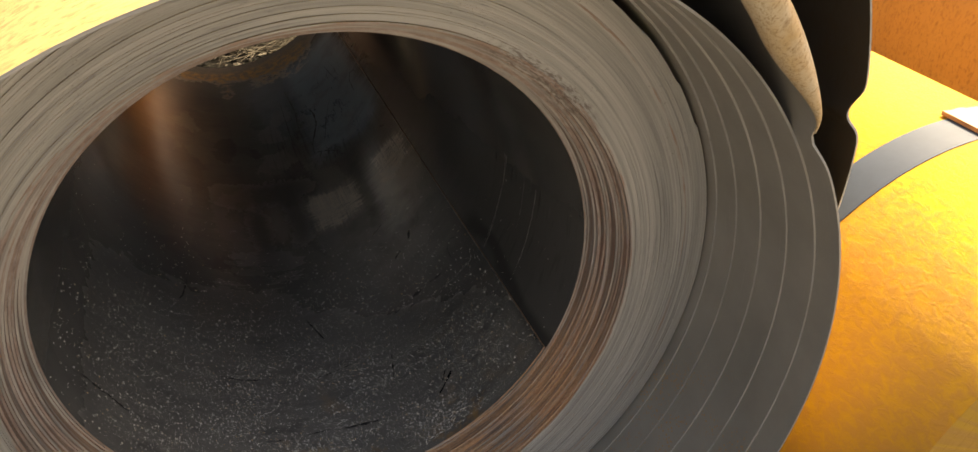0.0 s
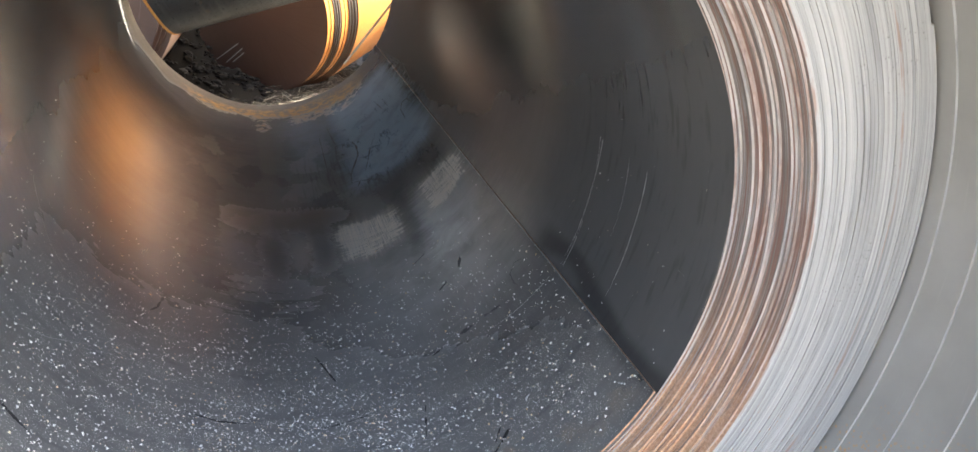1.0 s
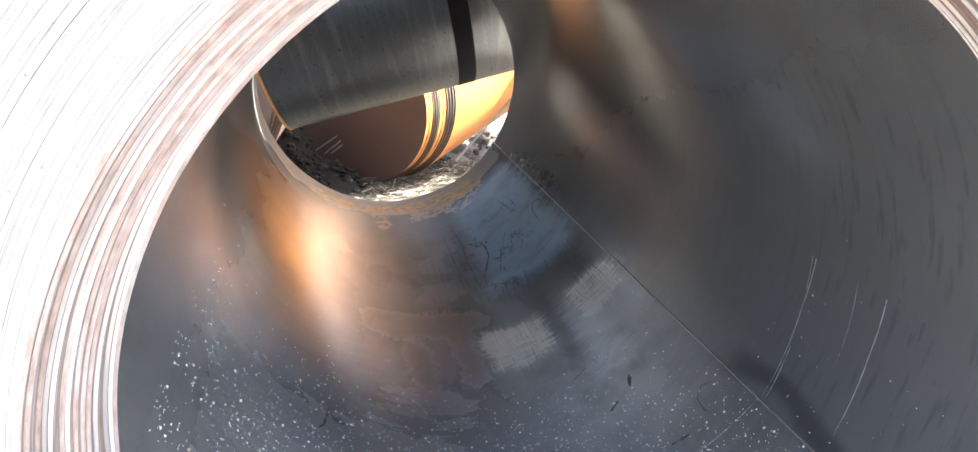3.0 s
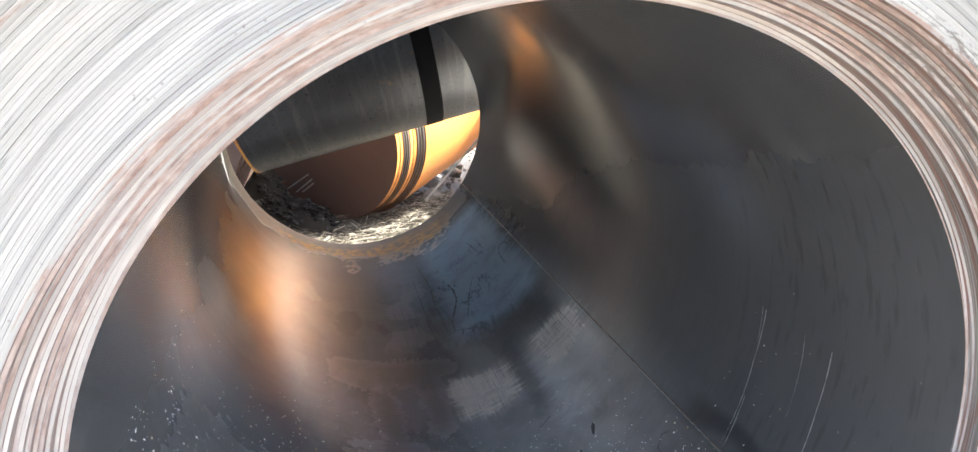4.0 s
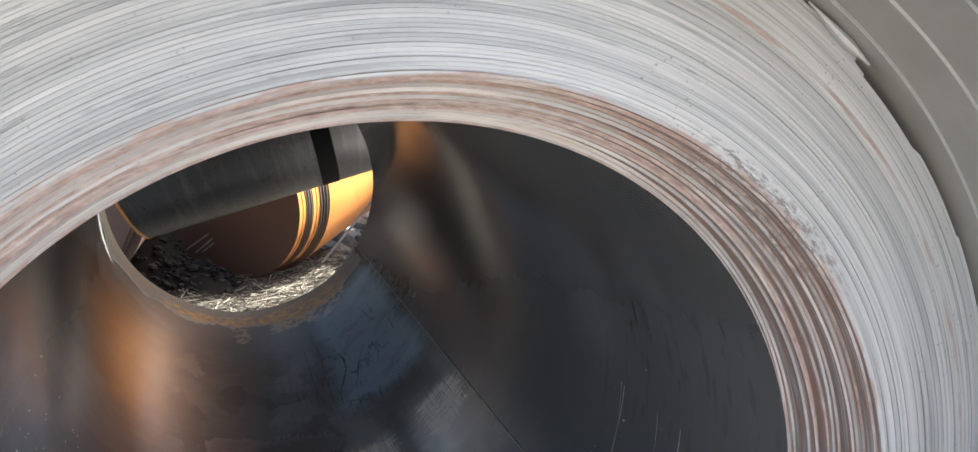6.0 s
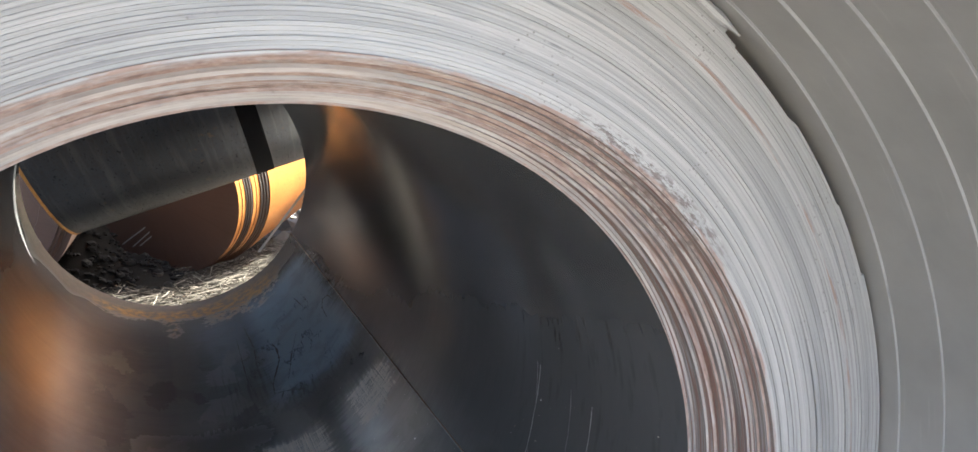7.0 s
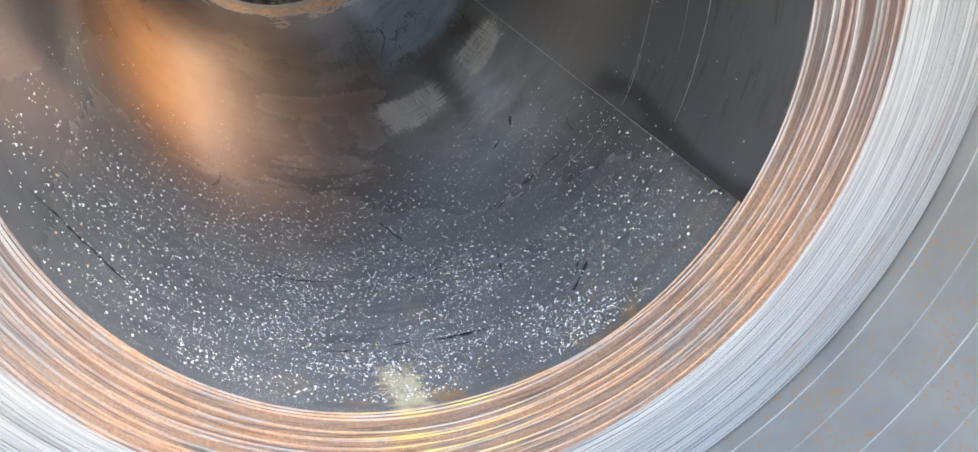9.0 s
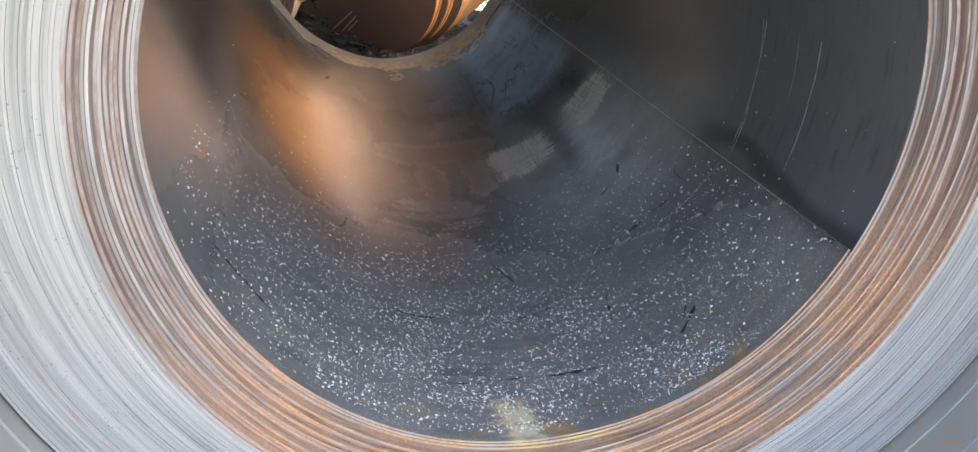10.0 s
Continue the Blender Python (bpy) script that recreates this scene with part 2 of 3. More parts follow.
    # sooty blots, and the seam step's shade painted as a dark strip
    soot_and_shade = m.most(m.math("MULTIPLY", area(-37, -28, 0.715, 0.81, 0.05, 0.02), 0.7), m.math("MULTIPLY", area(-52, -46, 0.53, 0.76, 0.03, 0.04), 0.7),
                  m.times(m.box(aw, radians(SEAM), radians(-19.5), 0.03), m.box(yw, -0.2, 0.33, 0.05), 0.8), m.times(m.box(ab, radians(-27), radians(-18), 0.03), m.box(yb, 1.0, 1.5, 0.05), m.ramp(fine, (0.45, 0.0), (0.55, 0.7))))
    col = patch(soot_and_shade, (0.035, 0.035, 0.038), 0.7)
    drain = m.math("MULTIPLY", m.box(a, radians(-91.5), radians(-86.0), 0.015), m.box(yw, 0.82, 1.4, 0.06))
    col = patch(drain, (0.25, 0.245, 0.235), 0.5)
    # dust lying on the bottom near the open end, up to a border that slants away from the seam
    deg = m.math("MULTIPLY", a, 180.0 / math.pi)
    border = m.math("ADD", 0.235, m.math("MULTIPLY", m.math("MINIMUM", m.math("MAXIMUM", m.math("SUBTRACT", SEAM, deg), 0.0), 70.0), 0.0024))
    inside = m.math("SUBTRACT", border, m.math("ADD", y, m.math("MULTIPLY", m.math("SUBTRACT", mottle, 0.5), 0.06)))
    near = m.node("MapRange", Value=inside)
    near.inputs[1].default_value, near.inputs[2].default_value = -0.05, 0.13
    near = near.outputs[0]
    bottom = m.math("MULTIPLY", m.box(a, radians(-150), radians(-26), 0.22), m.math("SUBTRACT", 1.0, m.box(a, radians(SEAM), radians(60), 0.003)))
    swept = m.noise(m.round(a, 3.2, m.math("MULTIPLY", y, 75.0)), 1.0, 6.0, 0.72)
    heapy = m.noise(m.obj(), 22.0, 6.0, 0.75)
    bed = m.math("MULTIPLY", bottom, near)
    dusty = m.times(bed, m.ramp(m.math("ADD", m.math("MULTIPLY", heapy, 0.5), m.math("MULTIPLY", swept, 0.5)), (0.32, 0.12), (0.62, 1.0)))
    col = patch(dusty, (0.40, 0.385, 0.36), 0.35)
    grit_d = m.node("TexVoronoi", Vector=m.obj(), Scale=560.0).outputs["Distance"]
    grit = m.times(m.ramp(grit_d, (0.2, 1.0), (0.32, 0.0)), bed, m.ramp(swept, (0.42, 0.0), (0.58, 1.0)))
    col = patch(grit, (0.86, 0.84, 0.80), 0.8)
    wipe = m.times(m.ramp(m.noise(m.round(a, 4.0, m.math("MULTIPLY", y, 42.0), 9.0), 1.0, 5.0, 0.6), (0.58, 0.0), (0.68, 1.0)), bed)
    col = patch(wipe, (0.13, 0.13, 0.135), 0.6)
    warm = m.times(bed, m.box(yb, 0.02, 0.17, 0.03), m.ramp(m.noise(m.obj(), 13.0, 4.0, 0.6), (0.58, 0.0), (0.66, 1.0)))
    col = patch(warm, (0.46, 0.33, 0.22), 0.5)
    # rust at the far end, on the bottom line and just inside the open end
    under = m.box(a, radians(-178), radians(-30), 0.25)
    tan = m.times(under, m.box(yw, 1.40, 1.6, 0.02))
    col = patch(tan, m.ramp(fine, (0.35, (0.16, 0.125, 0.09)), (0.65, (0.24, 0.19, 0.135))), 0.7)
    spread = m.math("MULTIPLY", m.box(a, radians(-120), radians(-42), 0.12), m.box(yw, 1.385, 1.46, 0.02))
    rust = m.math("MULTIPLY", spread, m.ramp(fine, (0.44, 0.1), (0.56, 1.0)))
    rust = m.most(rust, m.times(m.box(aw, radians(-78), radians(-44), 0.12), m.box(yw, 1.33, 1.43, 0.02), m.ramp(fine, (0.46, 0.0), (0.60, 0.7))))
    rust = m.most(rust, m.times(m.box(ab, radians(-92.0), radians(-86.5), 0.03), m.box(yb, 1.30, 1.42, 0.03), m.ramp(fine, (0.46, 0.0), (0.58, 0.8))))
    lip = m.math("MULTIPLY", m.box(a, radians(-100), radians(-40), 0.1), m.box(yw, -0.1, 0.03, 0.02))
    lip = m.math("MULTIPLY", lip, m.ramp(m.noise(m.obj(), 18.0, 5.0, 0.7), (0.50, 0.0), (0.60, 1.0)))
    blob = m.times(m.box(ab, radians(-95.5), radians(-88), 0.03), m.box(yb, -0.1, 0.055, 0.012), m.ramp(fine, (0.36, 0.5), (0.5, 1.0)))
    rust = m.most(rust, m.math("MULTIPLY", lip, 0.8), blob)
    rcol = m.mix(blob, m.ramp(fine, (0.35, (0.40, 0.20, 0.06)), (0.65, (0.64, 0.37, 0.13))), (0.86, 0.74, 0.46))
    col = patch(rust, rcol, 0.8)
    film = m.box(a, radians(-172), radians(-70), 0.35)  # thin dust on the lower half takes off the shine
    cover = m.most(m.math("MULTIPLY", bed, 0.45), rust, m.math("MULTIPLY", tan, 0.7))
    dull = m.most(cover, m.math("MULTIPLY", worn, 0.9), m.math("MULTIPLY", haze, 0.5), m.math("MULTIPLY", blue, 0.75))
    m.set(Base_Color=col, Roughness=m.math("ADD", m.math("ADD", rough, m.math("MULTIPLY", film, 0.045)), m.math("ADD", m.math("MULTIPLY", cover, 0.35), m.math("MULTIPLY", m.most(worn, m.math("MULTIPLY", lanes_and_shade, 0.6)), 0.15))),
          Metallic=m.times(0.5, m.math("SUBTRACT", 1.0, m.math("MULTIPLY", dull, 0.9)), m.math("SUBTRACT", 1.0, m.math("MULTIPLY", film, 0.6))))
    tang = m.node("Tangent")
    tang.direction_type, tang.axis = "RADIAL", "Y"
    m.set(Specular_IOR_Level=m.math("SUBTRACT", 0.85, m.math("MULTIPLY", film, 0.58)), Anisotropic=0.35, Anisotropic_Rotation=0.25, Tangent=tang.outputs[0])
    sag = m.noise(m.round(a, 1.6, m.math("MULTIPLY", y, 5.0)), 1.0, 2.0)
    m.bump(m.math("ADD", m.math("MULTIPLY", sag, 2.0), m.math("MULTIPLY", grit, 0.3)), 0.25, 0.002)
    return m.m


def lap_face(name, c0, c1, ring=False):
    """Inside of the wraps: matt grey scale, rust runs low on the side."""
    m = Mat(name, 0.5, 0.35)
    a, r, y = m.polar()
    cloud = m.noise(m.obj(), 7.0, 5.0, 0.6)
    fine = m.noise(m.obj(), 110.0, 4.0, 0.7)
    col = m.ramp(cloud, (0.3, c0), (0.7, c1))
    run = m.noise(m.vec(m.math("MULTIPLY", a, 30.0), m.math("MULTIPLY", y, 90.0), 0.0), 1.0, 6.0, 0.8)
    low = m.box(a, radians(-140), radians(-20), 0.2)
    rust = m.math("MULTIPLY", m.math("MULTIPLY", low, m.ramp(run, (0.52, 0.0), (0.62, 1.0))), m.ramp(fine, (0.50, 0.0), (0.60, 1.0)))
    col = m.mix(m.math("MULTIPLY", rust, 0.85), col, (0.50, 0.24, 0.07))
    grains = m.node("TexVoronoi", Vector=m.obj(), Scale=210.0).outputs["Distance"]
    spots = m.times(m.ramp(grains, (0.2, 1.0), (0.34, 0.0)), m.box(a, radians(-75), radians(-12), 0.15), m.ramp(m.noise(m.round(a, 7.0, m.math("MULTIPLY", y, 16.0)), 1.0, 4.0, 0.6), (0.50, 0.0), (0.58, 1.0)))
    col = m.mix(m.math("MULTIPLY", spots, 0.7), col, (0.50, 0.26, 0.09))
    if ring:
        fibre = m.noise(m.round(a, 1.6, m.math("MULTIPLY", y, 800.0)), 1.0, 3.0, 0.6)
        col = m.mix(m.ramp(fibre, (0.50, 0.0), (0.60, 0.75)), col, (0.56, 0.54, 0.525))
        col = m.mix(m.ramp(fibre, (0.36, 0.5), (0.46, 0.0)), col, (0.10, 0.085, 0.08))
        brown = m.ramp(m.noise(m.round(a, 4.0, m.math("MULTIPLY", y, 420.0), 5.0), 1.0, 4.0, 0.6), (0.48, 0.0), (0.56, 0.8))
        col = m.mix(brown, col, (0.29, 0.155, 0.12))
        sheet = m.math("MULTIPLY", m.box(a, radians(-150), radians(-10), 0.3), m.ramp(m.noise(m.round(a, 5.0, m.math("MULTIPLY", y, 260.0), 2.0), 1.0, 5.0, 0.7), (0.42, 0.1), (0.50, 1.0)))
        warm = m.ramp(m.noise(m.obj(), 380.0, 4.0, 0.7), (0.35, (0.56, 0.32, 0.19)), (0.6, (0.76, 0.50, 0.33)), (0.8, (0.86, 0.70, 0.54)))
        col = m.mix(m.math("MULTIPLY", sheet, 0.85), col, warm)
    scuff = m.ramp(m.noise(m.vec(m.math("MULTIPLY", a, 5.0), m.math("MULTIPLY", y, 200.0), 2.0), 1.0, 4.0), (0.62, 0.0), (0.74, 0.2))
    col = m.mix(scuff, col, (0.45, 0.44, 0.42))
    m.set(Base_Color=col, Roughness=m.math("ADD", 0.42, m.math("MULTIPLY", cloud, 0.2)))
    m.bump(fine, 0.2, 0.0006)
    return m.m


def rust_skin(name, light, dark, deep, rough=0.55, metal=0.15, runs=0.0, scale=1.0, grime=0.6):
    """Rusted or scaled outer skin. runs: how far pale drips down the side show."""
    m = Mat(name, rough, metal)
    a, r, y = m.polar()
    n1 = m.noise(m.obj(), 3.0 * scale, 6.0, 0.6)
    n2 = m.noise(m.vec(m.math("MULTIPLY", a, 40.0 * scale), m.math("MULTIPLY", y, 160.0 * scale), r), 1.0, 5.0, 0.7, 0.6)
    n3 = m.noise(m.obj(), 260.0, 3.0, 0.6)
    col = m.mix(m.ramp(n1, (0.35, 0.0), (0.7, 1.0)), light, dark)
    col = m.mix(m.math("MULTIPLY", m.ramp(n2, (0.5, 0.0), (0.66, 1.0)), grime), col, deep)
    if runs:
        drip = m.ramp(m.noise(m.vec(m.math("MULTIPLY", a, 1.5), m.math("MULTIPLY", y, 45.0), 3.0), 1.0, 5.0, 0.65), (0.5, 0.0), (0.68, 1.0))
        col = m.mix(m.math("MULTIPLY", drip, runs), col, (0.34, 0.34, 0.34))
        spot = m.math("MULTIPLY", m.ramp(m.noise(m.obj(), 30.0, 5.0, 0.7), (0.64, 0.0), (0.7, 1.0)), runs)
        col = m.mix(spot, col, (0.42, 0.22, 0.06))
    m.set(Base_Color=col, Roughness=m.math("ADD", rough - 0.1, m.math("MULTIPLY", n2, 0.25)))
    m.bump(m.math("ADD", n2, m.math("MULTIPLY", n3, 0.4)), 0.3, 0.001)
    return m.m


def dirty_skin():
    """The yellow skin with a tide of brown dirt low on its side."""
    m = Mat("yellow_rust_dirty", 0.7, 0.0)
    m.set(Specular_IOR_Level=0.2)
    a, r, y = m.polar()
    s = m.node("SeparateXYZ", Vector=m.obj())
    n1 = m.noise(m.obj(), 4.0, 6.0, 0.6)
    n2 = m.noise(m.vec(m.math("MULTIPLY", a, 34.0), m.math("MULTIPLY", y, 60.0), r), 1.0, 6.0, 0.75, 0.6)
    n3 = m.noise(m.obj(), 14.0, 6.0, 0.75)
    col = m.mix(m.ramp(n1, (0.35, 0.0), (0.7, 1.0)), (0.56, 0.33, 0.02), (0.50, 0.27, 0.025))
    low = m.box(m.math("ADD", s.outputs[2], m.math("MULTIPLY", m.math("SUBTRACT", n1, 0.5), 0.3)), -1.0, 0.21, 0.08)
    col = m.mix(m.math("MULTIPLY", m.ramp(n2, (0.46, 0.0), (0.54, 1.0)), 0.55), col, (0.34, 0.16, 0.025))
    col = m.mix(m.math("MULTIPLY", low, m.ramp(n2, (0.42, 0.15), (0.62, 0.9))), col, (0.60, 0.32, 0.07))
    tide = m.box(m.math("ADD", s.outputs[2], m.math("MULTIPLY", m.math("SUBTRACT", n3, 0.5), 0.16)), -1.0, 0.262, 0.012)
    tide = m.math("MULTIPLY", tide, m.ramp(n2, (0.3, 0.35), (0.6, 1.0)))
    col = m.mix(m.math("MULTIPLY", tide, 0.6), col, (0.34, 0.19, 0.06))
    m.set(Base_Color=col, Roughness=m.math("ADD", 0.6, m.math("MULTIPLY", n2, 0.25)))
    m.bump(n2, 0.6, 0.002)
    return m.m


def plain(name, color, rough, metal=0.0, vary=0.3, scale=40.0, spec=0.5):
    m = Mat(name, rough, metal)
    m.set(Specular_IOR_Level=spec)
    n = m.noise(m.obj(), scale, 4.0, 0.6)
    d = tuple(c * (1 - vary) for c in color)
    m.set(Base_Color=m.mix(n, d, color))
    m.bump(n, 0.2, 0.0008)
    return m.m


EDGE = edge_steel()
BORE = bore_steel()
LAPFACE = lap_face("lap_face", (0.26, 0.255, 0.245), (0.36, 0.354, 0.34))
RINGFACE = lap_face("ring_face", (0.17, 0.145, 0.132), (0.36, 0.33, 0.315), True)
YELLOW = rust_skin("yellow_rust", (0.50, 0.38, 0.16), (0.42, 0.29, 0.10), (0.20, 0.12, 0.04), 0.5, 0.0, 0.0, 1.0, 0.8)
DIRTY = dirty_skin()
BROWN = rust_skin("brown_rust", (0.125, 0.075, 0.055), (0.10, 0.06, 0.045), (0.075, 0.042, 0.03), 0.4, 0.3, 0.0, 1.0, 0.25)
RUST = rust_skin("red_rust", (0.56, 0.29, 0.09), (0.46, 0.22, 0.06), (0.26, 0.11, 0.035), 0.6, 0.1)
# dark rust inside the loose tail; painted shade between the brown coil's steps
UNDER = rust_skin("dark_scale_and_shade", (0.04, 0.032, 0.026), (0.03, 0.025, 0.021), (0.05, 0.03, 0.018), 0.6, 0.1)
ORANGE = rust_skin("orange_rust", (0.52, 0.225, 0.062), (0.42, 0.16, 0.04), (0.22, 0.075, 0.02), 0.33, 0.2)
DARK = rust_skin("dark_steel", (0.10, 0.112, 0.128), (0.058, 0.064, 0.073), (0.075, 0.066, 0.06), 0.28, 0.55, 0.2)
STRAP = plain("strap_steel", (0.05, 0.073, 0.12), 0.6, 0.0, spec=0.25)
BLACK = plain("black_strap", (0.006, 0.0065, 0.008), 0.9, 0.0, spec=0.1)
SEAL = plain("seal_rust", (0.42, 0.22, 0.15), 0.6, 0.3, 0.5, 120.0)
SCRATCH = plain("scratch_bright", (0.55, 0.55, 0.54), 0.35, 0.6)
SMEAR = plain("smear_black", (0.05, 0.05, 0.052), 0.55, 0.0, spec=0.3)
PALE = rust_skin("pale_rust", (0.60, 0.55, 0.44), (0.50, 0.30, 0.10), (0.26, 0.14, 0.05), 0.5, 0.2, 0.0, 5.0, 0.8)


# ---- mesh helpers ----
def mesh_of(name, verts, faces, mats, index=None, smooth=True):
    me = bpy.data.meshes.new(name)
    me.from_pydata(verts, [], faces)
    for mt in mats:
        me.materials.append(mt)
    if index is not None:
        me.polygons.foreach_set("material_index", index)
    me.polygons.foreach_set("use_smooth", [smooth] * len(me.polygons))
    me.validate()
    if smooth:
        me.set_sharp_from_angle(angle=radians(35))
    return me


def part(name, me, parent, label=""):
    ob = new(name, me)
    ob.parent = parent
    if label:
        ob["label"] = label
    return ob


def lap_mesh(name, inner, outer, near, far, mats, a0=0.0, a1=360.0, steps=224):
    """One wrap of strip round the y axis. inner, outer, near, far: functions of the angle in degrees.
    Materials: 0 inner face, 1 outer face, 2 edges."""
    closed = abs(a1 - a0) >= 359.9
    n = steps if closed else steps + 1
    verts, faces, idx = [], [], []
    bevel = 0.00008
    for i in range(n):
        d = a0 + (a1 - a0) * i / steps
        c, s = math.cos(radians(d)), math.sin(radians(d))
        ri, ro, yn, yf = inner(d), outer(d), near(d), far(d)
        for r, y in ((ri, yn + bevel), (ri, yf), (ro, yf), (ro, yn + bevel), (ro - bevel, yn), (ri + bevel, yn)):
            verts.append((r * c, y, r * s))
    kinds = (0, 2, 1, 2, 2, 2)
    for i in range(steps):
        p, q = i * 6, ((i + 1) % n) * 6
        for k in range(6):
            k2 = (k + 1) % 6
            faces.append((p + k, p + k2, q + k2, q + k) if a1 > a0 else (q + k, q + k2, p + k2, p + k))
            idx.append(kinds[k])
    if not closed:
        faces += [tuple(range(6)), tuple(reversed(range(steps * 6, steps * 6 + 6)))]
        idx += [2, 2]
    me = mesh_of(name, verts, faces, mats, idx)
    return me


def wave(seed, amp, low=2, high=9):
    """A smooth random function of an angle in degrees."""
    rng = random.Random(seed)
    terms = [(rng.randint(low, high), rng.uniform(0, 360), rng.uniform(0.3, 1.0)) for _ in range(4)]
    return lambda d: amp * sum(w * math.sin(radians(k * d + p)) for k, p, w in terms) / 2.0


# ---- the coil looked into ----
BORE_R, WIDTH, PITCH = 0.305, 1.512, 0.00225
coil = tagged(new("steel_coil"), "opened steel coil with telescoped grey laps and a dark bore", "steel coil")
rng = random.Random(4)
radii, edge_y = [], []
r = BORE_R
while r < 0.4370:
    u = (r - BORE_R) / 0.029
    if u < 1:
        y = -0.065 * u + rng.uniform(-0.0016, 0.0016) + (0.0035 if len(radii) in (5, 8, 11) else 0.0)
    else:
        y = -0.065 + rng.uniform(-0.0005, 0.0005) + (rng.choice((0.0006, 0.0010, 0.0016)) if rng.random() < 0.12 else 0)
    radii.append(r)
    edge_y.append(y)
    r += PITCH
edge_y[0], edge_y[1], edge_y[2] = 0.0, -0.0012, -0.0035
edge_y[-1] = -0.03
FLAT = len(radii)
for y in (-0.08, -0.115, -0.155, -0.195, -0.235):
    radii.append(r)
    edge_y.append(y)
    r += PITCH


def smooth01(x):
    x = max(0.0, min(1.0, x))
    return x * x * (3 - 2 * x)


def curl0(d):
    return 0.0026 * max(0.0, (SEAM - d) / 359.0) ** 4


def gape(d):
    """Width of the dark crescent where the last flat laps have drawn back, high on one side."""
    e = d % 360.0
    return 0.0074 * smooth01((62.0 - e) / 5.0) * smooth01((e - 16.0) / 40.0) if 16.0 < e < 62.0 else 0.0


for i, (r, y) in enumerate(zip(radii, edge_y)):
    w = wave(i + 10, 0.0014 if r < 0.336 else 0.0005)
    w2 = wave(i + 300, 0.004)
    if i == 0:
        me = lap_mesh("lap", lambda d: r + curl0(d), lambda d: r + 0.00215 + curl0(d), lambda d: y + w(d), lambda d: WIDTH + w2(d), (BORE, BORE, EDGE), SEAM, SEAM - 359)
    else:
        skin = BORE if i < 2 else RINGFACE if r < 0.336 else LAPFACE
        k = FLAT - 1 - i
        back = (lambda d: 0.4 * smooth01((gape(d) - k * PITCH) / PITCH)) if 0 <= k < 4 else (lambda d: 0.0)
        me = lap_mesh("lap", lambda d: r, lambda d: r + PITCH - 0.00005, lambda d: back(d) + y + w(d), lambda d: WIDTH + w2(d), (skin, YELLOW, EDGE))
    part("lap", me, coil)
R_OUT = radii[-1] + PITCH


def lift_six(d):
    e = d if d >= -120 else d + 360
    return (0.0021 * max(0.0, e - 41.5) + 0.004 * smooth01((e - 41.0) / 3.0)) * smooth01((104 - e) / 24) if e < 104 else 0.0


def lip_y(d):
    return -0.268 - 0.022 * smooth01((d - 70) / 40) * smooth01((200 - d) / 40) + 0.010 * math.exp(-((d - 41.5) / 2.5) ** 2)


me = lap_mesh("lap", lambda d: R_OUT + lift_six(d), lambda d: R_OUT + 0.002 + lift_six(d), lip_y, lambda d: WIDTH, (LAPFACE, YELLOW, EDGE), -90, 270, 300)
part("lap", me, coil, "outermost wrap with a yellow rusted skin")


def tube_along(name, mats, a0, a1, centre_r, centre_y, radius, steps=60, sides=12):
    """A rolled edge: a tube round the y axis with its own radius along the way."""
    verts, faces = [], []
    for i in range(steps + 1):
        d = a0 + (a1 - a0) * i / steps
        c, s = math.cos(radians(d)), math.sin(radians(d))
        q = radius(d)
        for j in range(sides):
            b = 2 * math.pi * j / sides
            rr, yy = centre_r(d) + q * math.cos(b), centre_y(d) + q * math.sin(b)
            verts.append((rr * c, yy, rr * s))
    for i in range(steps):
        for j in range(sides):
            j2 = (j + 1) % sides
            faces.append((i * sides + j, i * sides + j2, (i + 1) * sides + j2, (i + 1) * sides + j))
    faces += [tuple(range(sides)), tuple(reversed(range(steps * sides, steps * sides + sides)))]
    return mesh_of(name, verts, faces, mats)


dent = wave(77, 0.0012, 6, 20)


def roll(d):
    return 0.001 + 0.014 * smooth01((d - 41) / 17) * smooth01((98 - d) / 15) + dent(d + 90) * 0.4


me = tube_along("rolled_edge", [PALE], 42.5, 98.0, lambda d: R_OUT + lift_six(d) - roll(d) + 0.002, lambda d: lip_y(d) - 0.002 + dent(d + 40), roll)
part("rolled_edge", me, coil, "strip edge rolled over and rusted yellow")


tear = wave(91, 0.0011, 20, 60)
me = tube_along("torn_edge", [EDGE], 58.5, 66.5, lambda d: radii[FLAT - 1] - 0.001 + 0.5 * tear(d), lambda d: -0.068 + tear(d + 33),
                lambda d: 0.0006 + 0.0028 * smooth01((d - 58.5) / 3) * smooth01((66.5 - d) / 5) + 0.3 * abs(tear(d + 70)), 48, 8)
part("torn_edge", me, coil, "torn and crumpled edge of a lap")


def tail_r(d):
    return R_OUT + 0.0025 + 0.0040 * max(0.0, d - 27.0) - 0.006 * math.exp(-((d - 39.0) / 1.2) ** 2)


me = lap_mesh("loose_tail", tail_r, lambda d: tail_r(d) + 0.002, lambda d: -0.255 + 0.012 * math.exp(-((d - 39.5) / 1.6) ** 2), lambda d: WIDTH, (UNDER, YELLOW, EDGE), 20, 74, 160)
part("loose_tail", me, coil, "sprung loose end of the strip")


